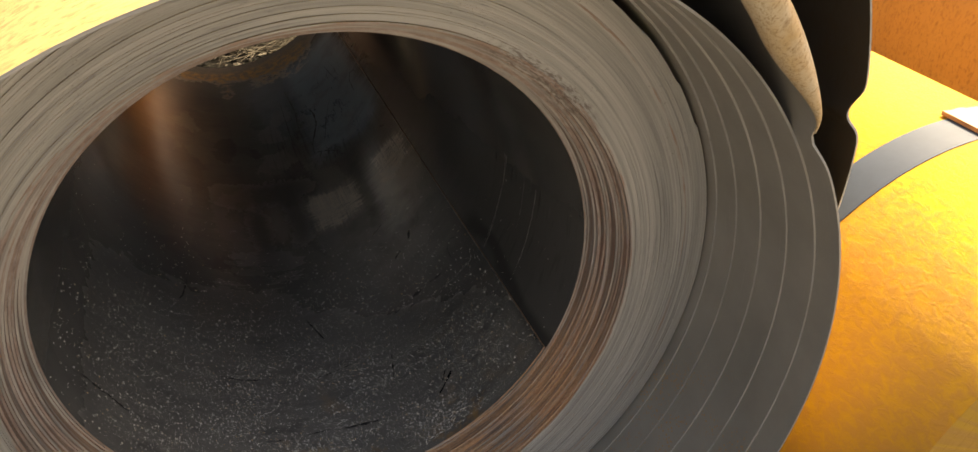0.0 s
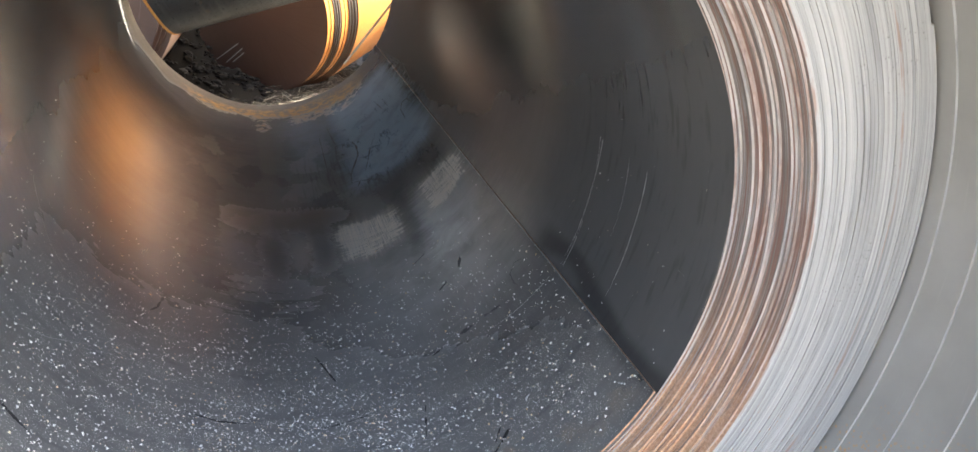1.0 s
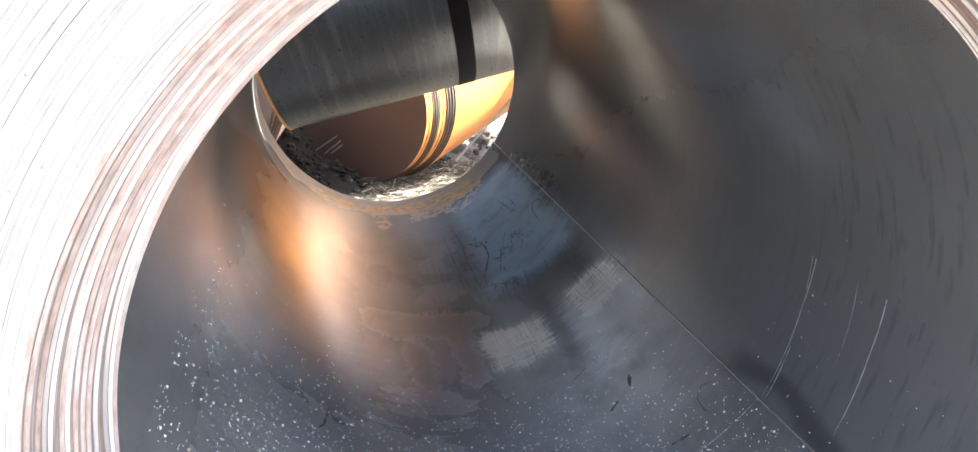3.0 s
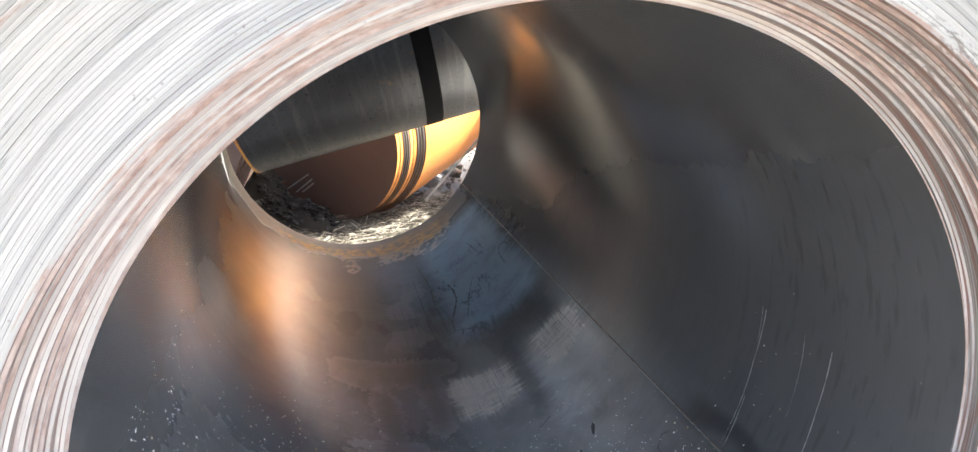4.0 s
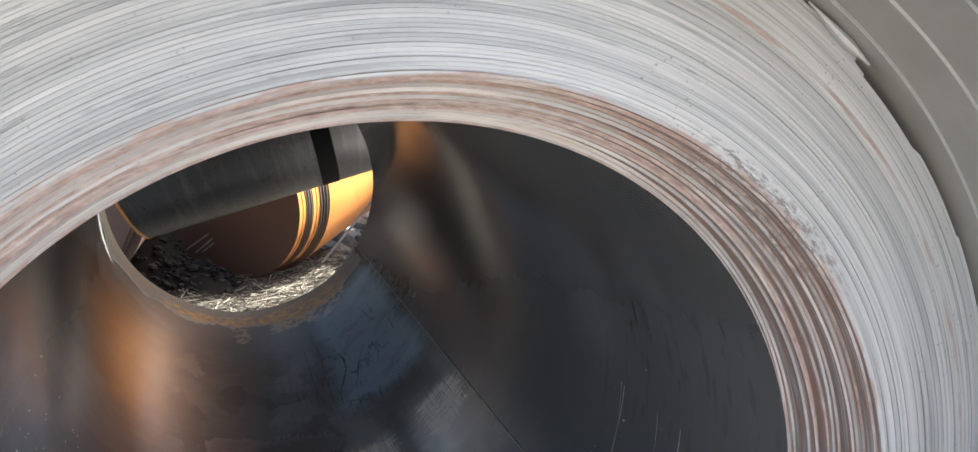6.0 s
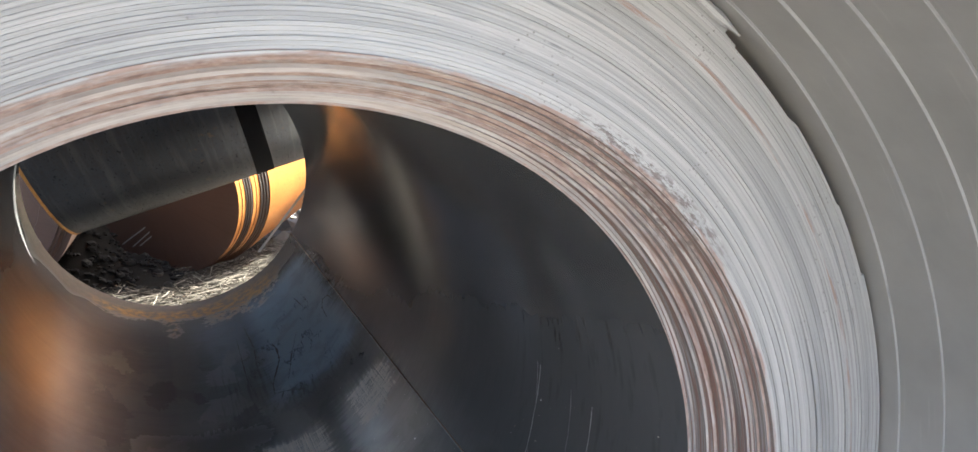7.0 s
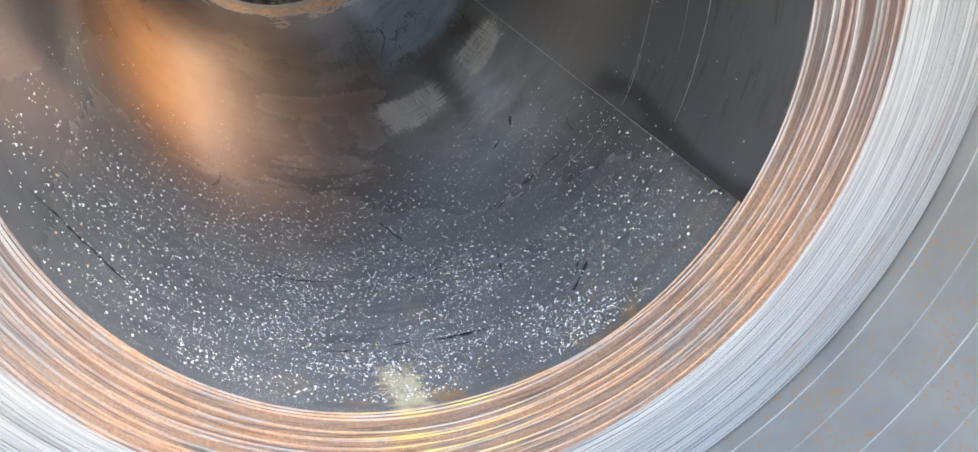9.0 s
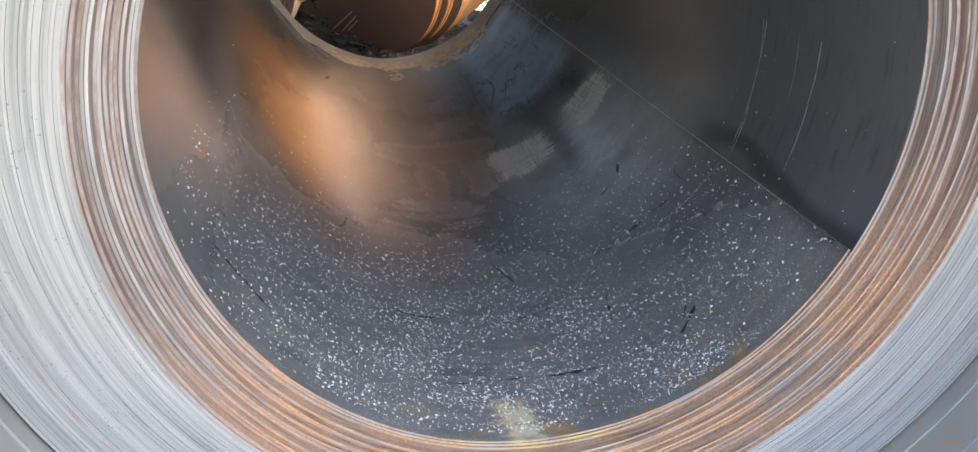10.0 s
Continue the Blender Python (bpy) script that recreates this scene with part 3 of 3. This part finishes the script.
def bore_at(d, y, up=0.0004):
    """A point just off the bore's surface, at an angle and a depth."""
    e = d if d <= SEAM else d - 360
    r = BORE_R + curl0(e) if e > SEAM - 345 and d <= SEAM else BORE_R + PITCH
    return Vector(((r - up) * math.cos(radians(d)), y, (r - up) * math.sin(radians(d))))


def mark(name, material, way, width, ragged=0.3, seed=0, label=""):
    """A thin scratch or smear on the bore, along a way of (angle, depth)."""
    g = random.Random(seed)
    pts = []
    for (d0, y0), (d1, y1) in zip(way, way[1:]):
        k = max(2, int(math.hypot((d1 - d0) * 0.0053, y1 - y0) / 0.006))
        pts += [(d0 + (d1 - d0) * i / k, y0 + (y1 - y0) * i / k) for i in range(k)]
    pts.append(way[-1])
    verts, faces = [], []
    n = len(pts)
    for i, (d, y) in enumerate(pts):
        p, q = pts[max(0, i - 1)], pts[min(n - 1, i + 1)]
        tx, ty = (q[0] - p[0]) * 0.0053, q[1] - p[1]
        h = math.hypot(tx, ty) or 1.0
        w = width * 0.5 * (math.sin(math.pi * (i + 0.25) / (n - 0.5)) ** 0.5) * (1 + g.uniform(-ragged, ragged))
        ox, oy = -ty / h * w / 0.0053, tx / h * w
        verts += [bore_at(d + ox, y + oy), bore_at(d - ox, y - oy)]
    for i in range(n - 1):
        faces.append((2 * i, 2 * i + 1, 2 * i + 3, 2 * i + 2))
    return part(name, mesh_of(name, verts, faces, [material]), coil, label)


for s_, (way, w) in enumerate((
        (((26.2, 0.249), (15.6, 0.248), (6.9, 0.252), (-4.7, 0.254), (-23.0, 0.245)), 0.0011),
        (((8.0, 0.259), (-1.0, 0.256)), 0.0009), (((-12.0, 0.247), (-23.0, 0.239)), 0.001), (((-25.5, 0.246), (-38.0, 0.254), (-46.0, 0.262)), 0.0009),
        (((29.6, 0.142), (22.3, 0.143), (8.4, 0.145), (-5.2, 0.146), (-20.0, 0.140)), 0.0012),
        (((12.5, 0.189), (2.1, 0.184), (-10.0, 0.180)), 0.0006),
        (((-82.0, 0.163), (-62.6, 0.141), (-52.0, 0.134)), 0.0008), (((-104.0, 0.174), (-116.0, 0.172)), 0.0008),
        (((-133.7, 0.25), (-142.0, 0.21), (-152.0, 0.176)), 0.0012), (((-128.0, 0.262), (-136.0, 0.232)), 0.0009),
        (((-126.0, 0.36), (-140.0, 0.30), (-149.0, 0.24)), 0.0008), (((-160.0, 0.42), (-150.0, 0.36), (-141.0, 0.33)), 0.0008))):
    mark("scratch", SCRATCH, way, w * 0.65, 0.6, s_)
# bright ribbon painting the light that the wrap's worn edge catches
mark("strip_end_glint", SCRATCH, ((SEAM - 0.15, 0.01), (SEAM - 0.15, 0.5), (SEAM - 0.15, 1.0), (SEAM - 0.15, 1.5)), 0.001, 0.3, 7, "worn end of the inner wrap, its caught light painted bright")
for s_, (way, w) in enumerate((
        (((44.0, 0.106), (40.0, 0.102)), 0.003), (((40.5, 0.102), (36.0, 0.099), (33.7, 0.096)), 0.0045), (((39.5, 0.104), (35.0, 0.108), (30.1, 0.111)), 0.002),
        (((9.2, 0.097), (2.3, 0.099)), 0.0045), (((7.8, 0.109), (5.0, 0.109)), 0.003), (((3.4, 0.109), (0.4, 0.108)), 0.003), (((-3.6, 0.098), (-6.5, 0.097)), 0.003),
        (((-9.0, 0.097), (-14.2, 0.096)), 0.0022), (((19.5, 0.218), (11.9, 0.212)), 0.0016), (((-1.0, 0.262), (-5.4, 0.264)), 0.002),
        (((-55.5, 1.092), (-54.8, 1.05), (-55.4, 1.004), (-60.5, 0.927), (-61.4, 0.883)), 0.005),
        (((-45.5, 1.06), (-50.3, 0.997), (-53.0, 0.95), (-55.4, 0.909)), 0.0022), (((-61.2, 0.888), (-56.5, 0.868), (-50.2, 0.828)), 0.003),
        (((-58.0, 0.882), (-60.0, 0.855)), 0.003), (((-55.0, 0.872), (-56.5, 0.845)), 0.003), (((-52.0, 0.85), (-53.0, 0.82)), 0.003),
        (((-27.3, 1.024), (-28.0, 1.06), (-30.5, 1.07), (-32.5, 1.045), (-33.0, 0.992)), 0.0035),
        (((-28.5, 0.318), (-31.0, 0.328), (-33.6, 0.318), (-34.0, 0.298), (-33.0, 0.277)), 0.0014),
        (((-42.0, 0.44), (-43.5, 0.42)), 0.005), (((-50.0, 0.51), (-54.0, 0.50)), 0.005), (((-48.0, 0.41), (-51.0, 0.40)), 0.006), (((-39.6, 0.285), (-44.0, 0.29)), 0.006), (((-47.0, 0.29), (-51.0, 0.289)), 0.007), (((-56.0, 0.283), (-58.7, 0.279)), 0.004),
        (((-50.6, 0.101), (-53.1, 0.09), (-56.0, 0.078)), 0.008), (((-52.0, 0.11), (-54.0, 0.095)), 0.004),
        (((-163.0, 0.061), (-153.8, 0.083), (-146.0, 0.086), (-139.2, 0.08)), 0.005), (((-74.0, 0.086), (-79.0, 0.09), (-83.0, 0.092)), 0.006), (((-86.5, 0.097), (-93.0, 0.094)), 0.002), (((-96.0, 0.09), (-104.0, 0.087)), 0.003),
        (((-84.5, 0.35), (-81.0, 0.29)), 0.003), (((-119.0, 0.45), (-121.0, 0.40), (-122.5, 0.385)), 0.004),
        (((-100.0, 0.215), (-106.0, 0.212), (-113.0, 0.216)), 0.003), (((-76.0, 0.215), (-86.0, 0.205)), 0.003), (((-64.0, 0.20), (-66.0, 0.15)), 0.002),
        (((-40.0, 1.22), (-38.5, 1.13)), 0.002), (((-36.5, 1.20), (-36.0, 1.12)), 0.0018), (((-63.0, 1.25), (-62.0, 1.12), (-63.5, 1.02)), 0.0025), (((-67.0, 1.2), (-68.0, 1.0), (-67.0, 0.9)), 0.002),
        (((-23.4, 1.40), (-20.0, 1.22), (-22.5, 1.10)), 0.003), (((-22.0, 1.25), (-18.0, 1.16)), 0.002))):
    mark("smear", SMEAR, way, w * 0.7, 0.9, 50 + s_)


def flakes(name, count, seed, material, place, size):
    """Loose chips of scale lying on the bore."""
    g = random.Random(seed)
    verts, faces = [], []
    for _ in range(count):
        d, y = place(g)
        q = size(g)
        b = len(verts)
        t = g.uniform(0, 6.28)
        for k in range(3):
            rr = q * g.uniform(0.5, 1.2)
            verts.append(bore_at(d + rr * math.cos(t + k * 2.1) / 0.0053, y + rr * math.sin(t + k * 2.1), 0.0002))
        verts.append(bore_at(d, y, q * g.uniform(0.5, 1.0)))
        faces += [(b, b + 1, b + 3), (b + 1, b + 2, b + 3), (b + 2, b, b + 3)]
    return part(name, mesh_of(name, verts, faces, [material], smooth=False), coil, "loose pale flakes of scale and dust")


FLAKE = Mat("flake", 0.4, 0.0)
fr = FLAKE.node("NewGeometry").outputs["Random Per Island"]
FLAKE.set(Base_Color=FLAKE.ramp(fr, (0.0, (0.74, 0.73, 0.71)), (0.75, (0.90, 0.89, 0.87)), (0.93, (0.80, 0.66, 0.46)), (1.0, (0.66, 0.42, 0.18))))


def lie(g):
    while True:
        d, y = g.gauss(-90, 34), abs(g.gauss(0, 0.22)) + 0.012
        thick = 0.6 + 0.8 * noise.noise(Vector((d * 0.06, y * 22, 3)))
        if -168 < d < -24.6 and y < 0.75 and g.random() < thick:
            return d, y


tagged(flakes("scale_dust", 9500, 8, FLAKE.m, lie, lambda g: 0.0008 + 0.0013 * g.random() ** 4), kind="stuff")
tagged(flakes("scale_dust", 130, 9, FLAKE.m, lambda g: (g.uniform(-23, 50), g.uniform(0.02, 0.3)), lambda g: 0.0003 + 0.0009 * g.random() ** 2), kind="stuff")
tagged(flakes("scale_dust", 240, 10, FLAKE.m, lambda g: (g.gauss(-58, 6), abs(g.gauss(0, 0.02)) + 0.01), lambda g: 0.0006 + 0.0013 * g.random() ** 2), kind="stuff")


# ---- other coils ----
def plain_coil(label, r_in, r_out, width, skin, near_profile, straps=(), skin_out=None, radii=None):
    thing = tagged(new("steel_coil"), label, "steel coil", "stacked steel coils")
    n = len(near_profile)
    for i, y in enumerate(near_profile):
        a = radii[i] if radii else r_in + (r_out - r_in) * i / n
        b = (radii[i + 1] if radii else r_in + (r_out - r_in) * (i + 1) / n) - 0.0003
        me = lap_mesh("lap", lambda d: a, lambda d: b, lambda d: y, lambda d: width, (skin, skin_out[i] if skin_out else skin, skin), steps=128)
        part("lap", me, thing)
    for y, w, mt in straps:
        me = lap_mesh("strap", lambda d: r_out - 0.0002, lambda d: r_out + 0.0009, lambda d: y, lambda d: y + w, (mt, mt, mt), steps=128)
        part("strap", me, thing)
    return thing


def seal_mesh(r, a0, a1, y0, y1):
    return lap_mesh("strap_seal", lambda d: r, lambda d: r + 0.005 + 0.001 * math.sin(d * 3), lambda d: y0, lambda d: y1, (SEAL, SEAL, SEAL), a0, a1, 10)


neighbour = plain_coil("yellow rusted steel coil with a flat grey strap", 0.2, 0.33, 1.5, DIRTY, [0.0] * 6, ((0.262, 0.058, STRAP),))
neighbour.matrix_basis = pose(0.85, -0.36, -0.127)
strap = next(c for c in neighbour.children if c.name.startswith("strap"))
part("strap_seal", seal_mesh(0.3315, 84, 99, 0.25, 0.332), strap, "reddish crimped strap seal")
BROWN_R = (0.004, 0.335, 0.3375, 0.341, 0.345, 0.349, 0.3515, 0.354, 0.359, 0.364, 0.370, 0.375)
BROWN_Y = (0.03, 0.055, 0.078, 0.090, 0.102, 0.114, 0.140, 0.165, 0.180, 0.195, 0.210)
# UNDER laps paint the shaded gaps between the sunlit ORANGE steps
BROWN_OUT = [ORANGE, ORANGE, UNDER, UNDER, UNDER, ORANGE, ORANGE, UNDER, UNDER, UNDER, ORANGE]
brown = plain_coil("brown rusted coil with stepped outer laps, half sunk in soil", 0.004, 0.375, 1.5, BROWN, BROWN_Y, skin_out=BROWN_OUT, radii=BROWN_R)
brown.matrix_basis = pose(0.011, 2.832, -0.297, 10.2, 0, -34.7)
for x0, z0, x1, z1 in ((-0.181, -0.239, -0.073, -0.148), (-0.135, -0.242, -0.055, -0.165), (-0.104, -0.234, -0.048, -0.182)):
    verts = [(x0, 0.0292, z0), (x0 + 0.003, 0.0292, z0 - 0.002), (x1 + 0.003, 0.0292, z1 - 0.003), (x1, 0.0292, z1)]
    part("scratch", mesh_of("scratch", verts, [(0, 1, 2, 3)], [SCRATCH], smooth=False), brown)
# unseen coil, added and sized to hide low sky from the bore's reflections
orange = plain_coil("unseen large orange coil added to keep sky off the bore", 0.3, 0.75, 1.5, ORANGE, [0.0] * 6)
orange.matrix_basis = pose(1.82, 3.3, LOW_Z + 0.75, 0, 0, -20)
far_right = plain_coil("red-brown rusted steel coil further off", 0.25, 0.5, 1.6, RUST, [0.0] * 5)
far_right.matrix_basis = pose(2.2, 0.0, GROUND_Z + 0.5)
far_left = plain_coil("brown rusted steel coil with stepped laps standing in the shade", 0.1, 0.4, 0.5, BROWN, [0.0] * 5 + [0.012, 0.03, 0.04], radii=(0.1, 0.15, 0.2, 0.25, 0.3, 0.36, 0.37, 0.382, 0.4))
far_left.matrix_basis = pose(-0.63, 2.34, LOW_Z + 0.4, 0, 0, -6)

# unseen coil, added so that the bore doesn't mirror distant sunlit ground
behind = plain_coil("unseen brown coil added to block bright ground from reflections", 0.25, 0.62, 1.3, BROWN, [0.0] * 5)
behind.matrix_basis = pose(2.0, 5.9, LOW_Z + 0.62, 0, 0, -22)

# the dark coil is wedged aslant between this coil and the brown one
axis = Vector((0.92, -0.06, 0.38)).normalized()
side = Vector((0.1, 0.98, -0.15))
down = axis.cross(side).normalized()
if down.z > 0:
    down = -down
R_DARK = 0.42
start = Vector((0.06, 1.95, -0.13)) - down * R_DARK - axis * 0.29
xa = down.cross(axis).normalized()
dark = plain_coil("dark grey steel coil with a black strap, wedged aslant", 0.25, R_DARK, 1.3, DARK, [0.0] * 5, ((0.50, 0.05, BLACK),))
dark.matrix_basis = Matrix(((xa.x, axis.x, -down.x, start.x), (xa.y, axis.y, -down.y, start.y), (xa.z, axis.z, -down.z, start.z), (0, 0, 0, 1)))

part("end_rim", lap_mesh("end_rim", lambda d: 0.404, lambda d: R_DARK + 0.001, lambda d: -0.003, lambda d: 0.004, (RUST, RUST, RUST), steps=128), dark, "orange rusted end edge")

# ---- ground ----
gm = Mat("gravel_ground", 0.9, 0.0)
g1 = gm.noise(gm.obj(), 30.0, 6.0, 0.7)
g2 = gm.noise(gm.obj(), 1.3, 4.0, 0.6)
gcol = gm.ramp(g1, (0.3, (0.06, 0.056, 0.051)), (0.6, (0.14, 0.132, 0.12)), (0.8, (0.22, 0.21, 0.19)))
gm.set(Base_Color=gm.mix(gm.ramp(g2, (0.35, 0.0), (0.7, 0.6)), gcol, (0.16, 0.148, 0.13)))
gm.bump(g1, 0.6, 0.01)
size = 400


def drop(y):
    k = max(0.0, min(1.0, (y - 1.56) / 0.6))
    return GROUND_Z + (LOW_Z - GROUND_Z) * k * k * (3 - 2 * k)


ways = [-size, 1.5] + [1.56 + 0.05 * k for k in range(14)] + [size]
verts = [(x, y, drop(y)) for y in ways for x in (-size, size)]
me = mesh_of("ground", verts, [(2 * k, 2 * k + 1, 2 * k + 3, 2 * k + 2) for k in range(len(ways) - 1)], [gm.m], smooth=False)
ground = tagged(new("ground", me), "dry earth and gravel ground", "ground", kind="structure")

# dark soil heaped against the brown coil, its colour deepened for the shade there
SOIL = plain("black_soil_and_shade", (0.012, 0.011, 0.010), 1.0, 0.0, 0.5, 60.0, 0.05)


def heap(x, y):
    # the tall left ridge stands in for the shaded gap between two coils
    ridge = 0.115 * smooth01((0.20 - x) / 0.22) + 0.32 * smooth01((-0.06 - x) / 0.24)
    return ridge * math.exp(-((y - 2.74 + 0.25 * x) / 0.15) ** 2) * smooth01((x + 1.2) / 0.3)


verts, faces = [], []
NX, NY = 116, 88
for j in range(NY + 1):
    for i in range(NX + 1):
        x, y = -1.3 + 2.9 * i / NX, 1.55 + 2.2 * j / NY
        h = heap(x, y) - 0.012
        h += 0.022 * (noise.noise(Vector((x * 14, y * 14, 0))) + 0.5 * noise.noise(Vector((x * 37, y * 37, 1))))
        verts.append((x, y, drop(y) + max(h, 0.004)))
for j in range(NY):
    for i in range(NX):
        k = j * (NX + 1) + i
        x, y = -1.3 + 2.9 * i / NX, 1.55 + 2.2 * j / NY
        if ((x - 0.1) / 1.15) ** 2 + ((y - 2.6) / 0.95) ** 2 + 0.45 * noise.noise(Vector((x * 4, y * 4, 7))) < 0.75:
            faces.append((k, k + 1, k + NX + 2, k + NX + 1))
tagged(new("soil", mesh_of("soil", verts, faces, [SOIL])), "black soil heaped against the brown coil, darkened for shade", "soil", kind="stuff")


def stones(name, count, seed, place, size, material, label):
    """Many small angular stones in one mesh."""
    g = random.Random(seed)
    base = bmesh.new()
    bmesh.ops.create_icosphere(base, subdivisions=1, radius=1.0)
    bv = [v.co.copy() for v in base.verts]
    bf = [[v.index for v in f.verts] for f in base.faces]
    base.free()
    verts, faces = [], []
    for _ in range(count):
        x, y, z = place(g)
        q = size(g)
        sx, sy, sz, t = q * g.uniform(0.7, 1.3), q * g.uniform(0.6, 1.2), q * g.uniform(0.35, 0.8), g.uniform(0, 6.28)
        b = len(verts)
        for v in bv:
            k = g.uniform(0.75, 1.15)
            px, py = v.x * sx * k, v.y * sy * k
            verts.append((x + px * math.cos(t) - py * math.sin(t), y + px * math.sin(t) + py * math.cos(t), z + v.z * sz * k + sz * 0.4))
        faces += [[b + i for i in f] for f in bf]
    ob = new(name, mesh_of(name, verts, faces, [material], smooth=False))
    return tagged(ob, label, "gravel", kind="stuff")


def soil_z(x, y):
    return drop(y) + max(0.004, heap(x, y) - 0.012)


def isle(name, rough, *stops):
    m = Mat(name, rough)
    m.set(Base_Color=m.ramp(m.node("NewGeometry").outputs["Random Per Island"], *stops), Specular_IOR_Level=0.08)
    return m.m


# dark gravel whose colour also carries the shade under the coils
DARKSTONE = isle("dark_stone_and_shade", 0.85, (0.0, (0.006, 0.0056, 0.0055)), (0.85, (0.010, 0.0095, 0.009)), (1.0, (0.03, 0.028, 0.026)))
PALESTONE = isle("pale_stone", 0.85, (0.0, (0.04, 0.036, 0.032)), (0.6, (0.11, 0.10, 0.088)), (1.0, (0.34, 0.31, 0.275)))
STRAW = isle("straw", 0.7, (0.0, (0.012, 0.010, 0.008)), (0.6, (0.045, 0.039, 0.031)), (1.0, (0.22, 0.20, 0.165)))


def dark_place(g):
    x, y = g.gauss(-0.2, 0.3), g.gauss(2.62, 0.16)
    return x, y, soil_z(x, y)


def pale_place(g):
    x, y = g.uniform(0.0, 1.5), g.uniform(2.3, 5.0)
    return x, y, LOW_Z + 0.003


stones("gravel", 1500, 21, dark_place, lambda g: 0.006 + 0.016 * g.random() ** 2, DARKSTONE, "gravel and lumps of soil, darkened for shade under the coils")
stones("gravel", 1800, 22, pale_place, lambda g: 0.004 + 0.02 * g.random() ** 4, PALESTONE, "pale gravel scattered over the ground")
for i, (x, y, q) in enumerate(((0.60, 3.34, 0.08), (0.73, 3.49, 0.05), (0.68, 3.70, 0.06), (0.86, 4.05, 0.07), (0.50, 3.12, 0.04), (0.92, 4.25, 0.05))):
    ob = stones("flat_stone", 1, 90 + i, lambda g: (x, y, LOW_Z), lambda g: q, PALESTONE, "pale flat stone lying on the gravel")
    ob["kind"], ob["category"] = "thing", "stone"


def straw(name, count, seed):
    """Dry stalks lying over one another."""
    g = random.Random(seed)
    verts, faces = [], []
    for _ in range(count):
        x, y = g.gauss(0.18, 0.2), g.gauss(2.64, 0.11)
        if g.random() < 0.4:
            k = g.random()
            x, y = 0.30 + 0.32 * k + g.gauss(0, 0.04), 2.78 + 0.6 * k + g.gauss(0, 0.06)
        t = g.gauss(0.35, 0.6) if g.random() < 0.8 else g.uniform(0, 3.14)
        n, ln, w = 4, g.uniform(0.05, 0.22), g.uniform(0.0008, 0.0022)
        z = LOW_Z + g.uniform(0.012, 0.032)
        bend, rise = g.uniform(-0.5, 0.5), g.uniform(-0.01, 0.02)
        b = len(verts)
        for i in range(n + 1):
            u = i / n - 0.5
            tt = t + bend * u
            px, py, pz = x + u * ln * math.cos(tt), y + u * ln * math.sin(tt), max(z + rise * u * 2, LOW_Z + 0.006)
            ox, oy = -math.sin(tt) * w, math.cos(tt) * w
            verts += [(px + ox, py + oy, pz), (px, py, pz + w * 1.2), (px - ox, py - oy, pz)]
        for i in range(n):
            k = b + 3 * i
            faces += [(k, k + 1, k + 4, k + 3), (k + 1, k + 2, k + 5, k + 4)]
    return tagged(new(name, mesh_of(name, verts, faces, [STRAW])), "dry straw lying on the gravel behind the coil", "straw", kind="stuff")


straw("straw", 3200, 31)


def strip_between(name, pts, width, material, label):
    """A narrow steel strip through the given points."""
    verts, faces = [], []
    for i, p in enumerate(pts):
        p = Vector(p)
        for dx, dz in ((-width / 2, 0), (width / 2, 0), (width / 2, 0.0015), (-width / 2, 0.0015)):
            verts.append(p + Vector((dx * 0.9, -dx * 0.4, dz)))
    for i in range(len(pts) - 1):
        for k in range(4):
            k2 = (k + 1) % 4
            faces.append((i * 4 + k, i * 4 + k2, i * 4 + 4 + k2, i * 4 + 4 + k))
    faces += [(3, 2, 1, 0), tuple(range(len(pts) * 4 - 4, len(pts) * 4))]
    return tagged(new(name, mesh_of(name, verts, faces, [material], smooth=False)), label, "strap")


WIRE = plain("bright_strap", (0.62, 0.60, 0.57), 0.4, 0.3)
strip_between("loose_strap", [(0.235, 1.71, -0.225), (0.248, 1.693, -0.197), (0.285, 1.645, -0.117), (0.321, 1.596, -0.037), (0.36, 1.545, 0.05), (0.385, 1.518, 0.11)], 0.006, WIRE, "bright loose strap end hanging behind the coil")
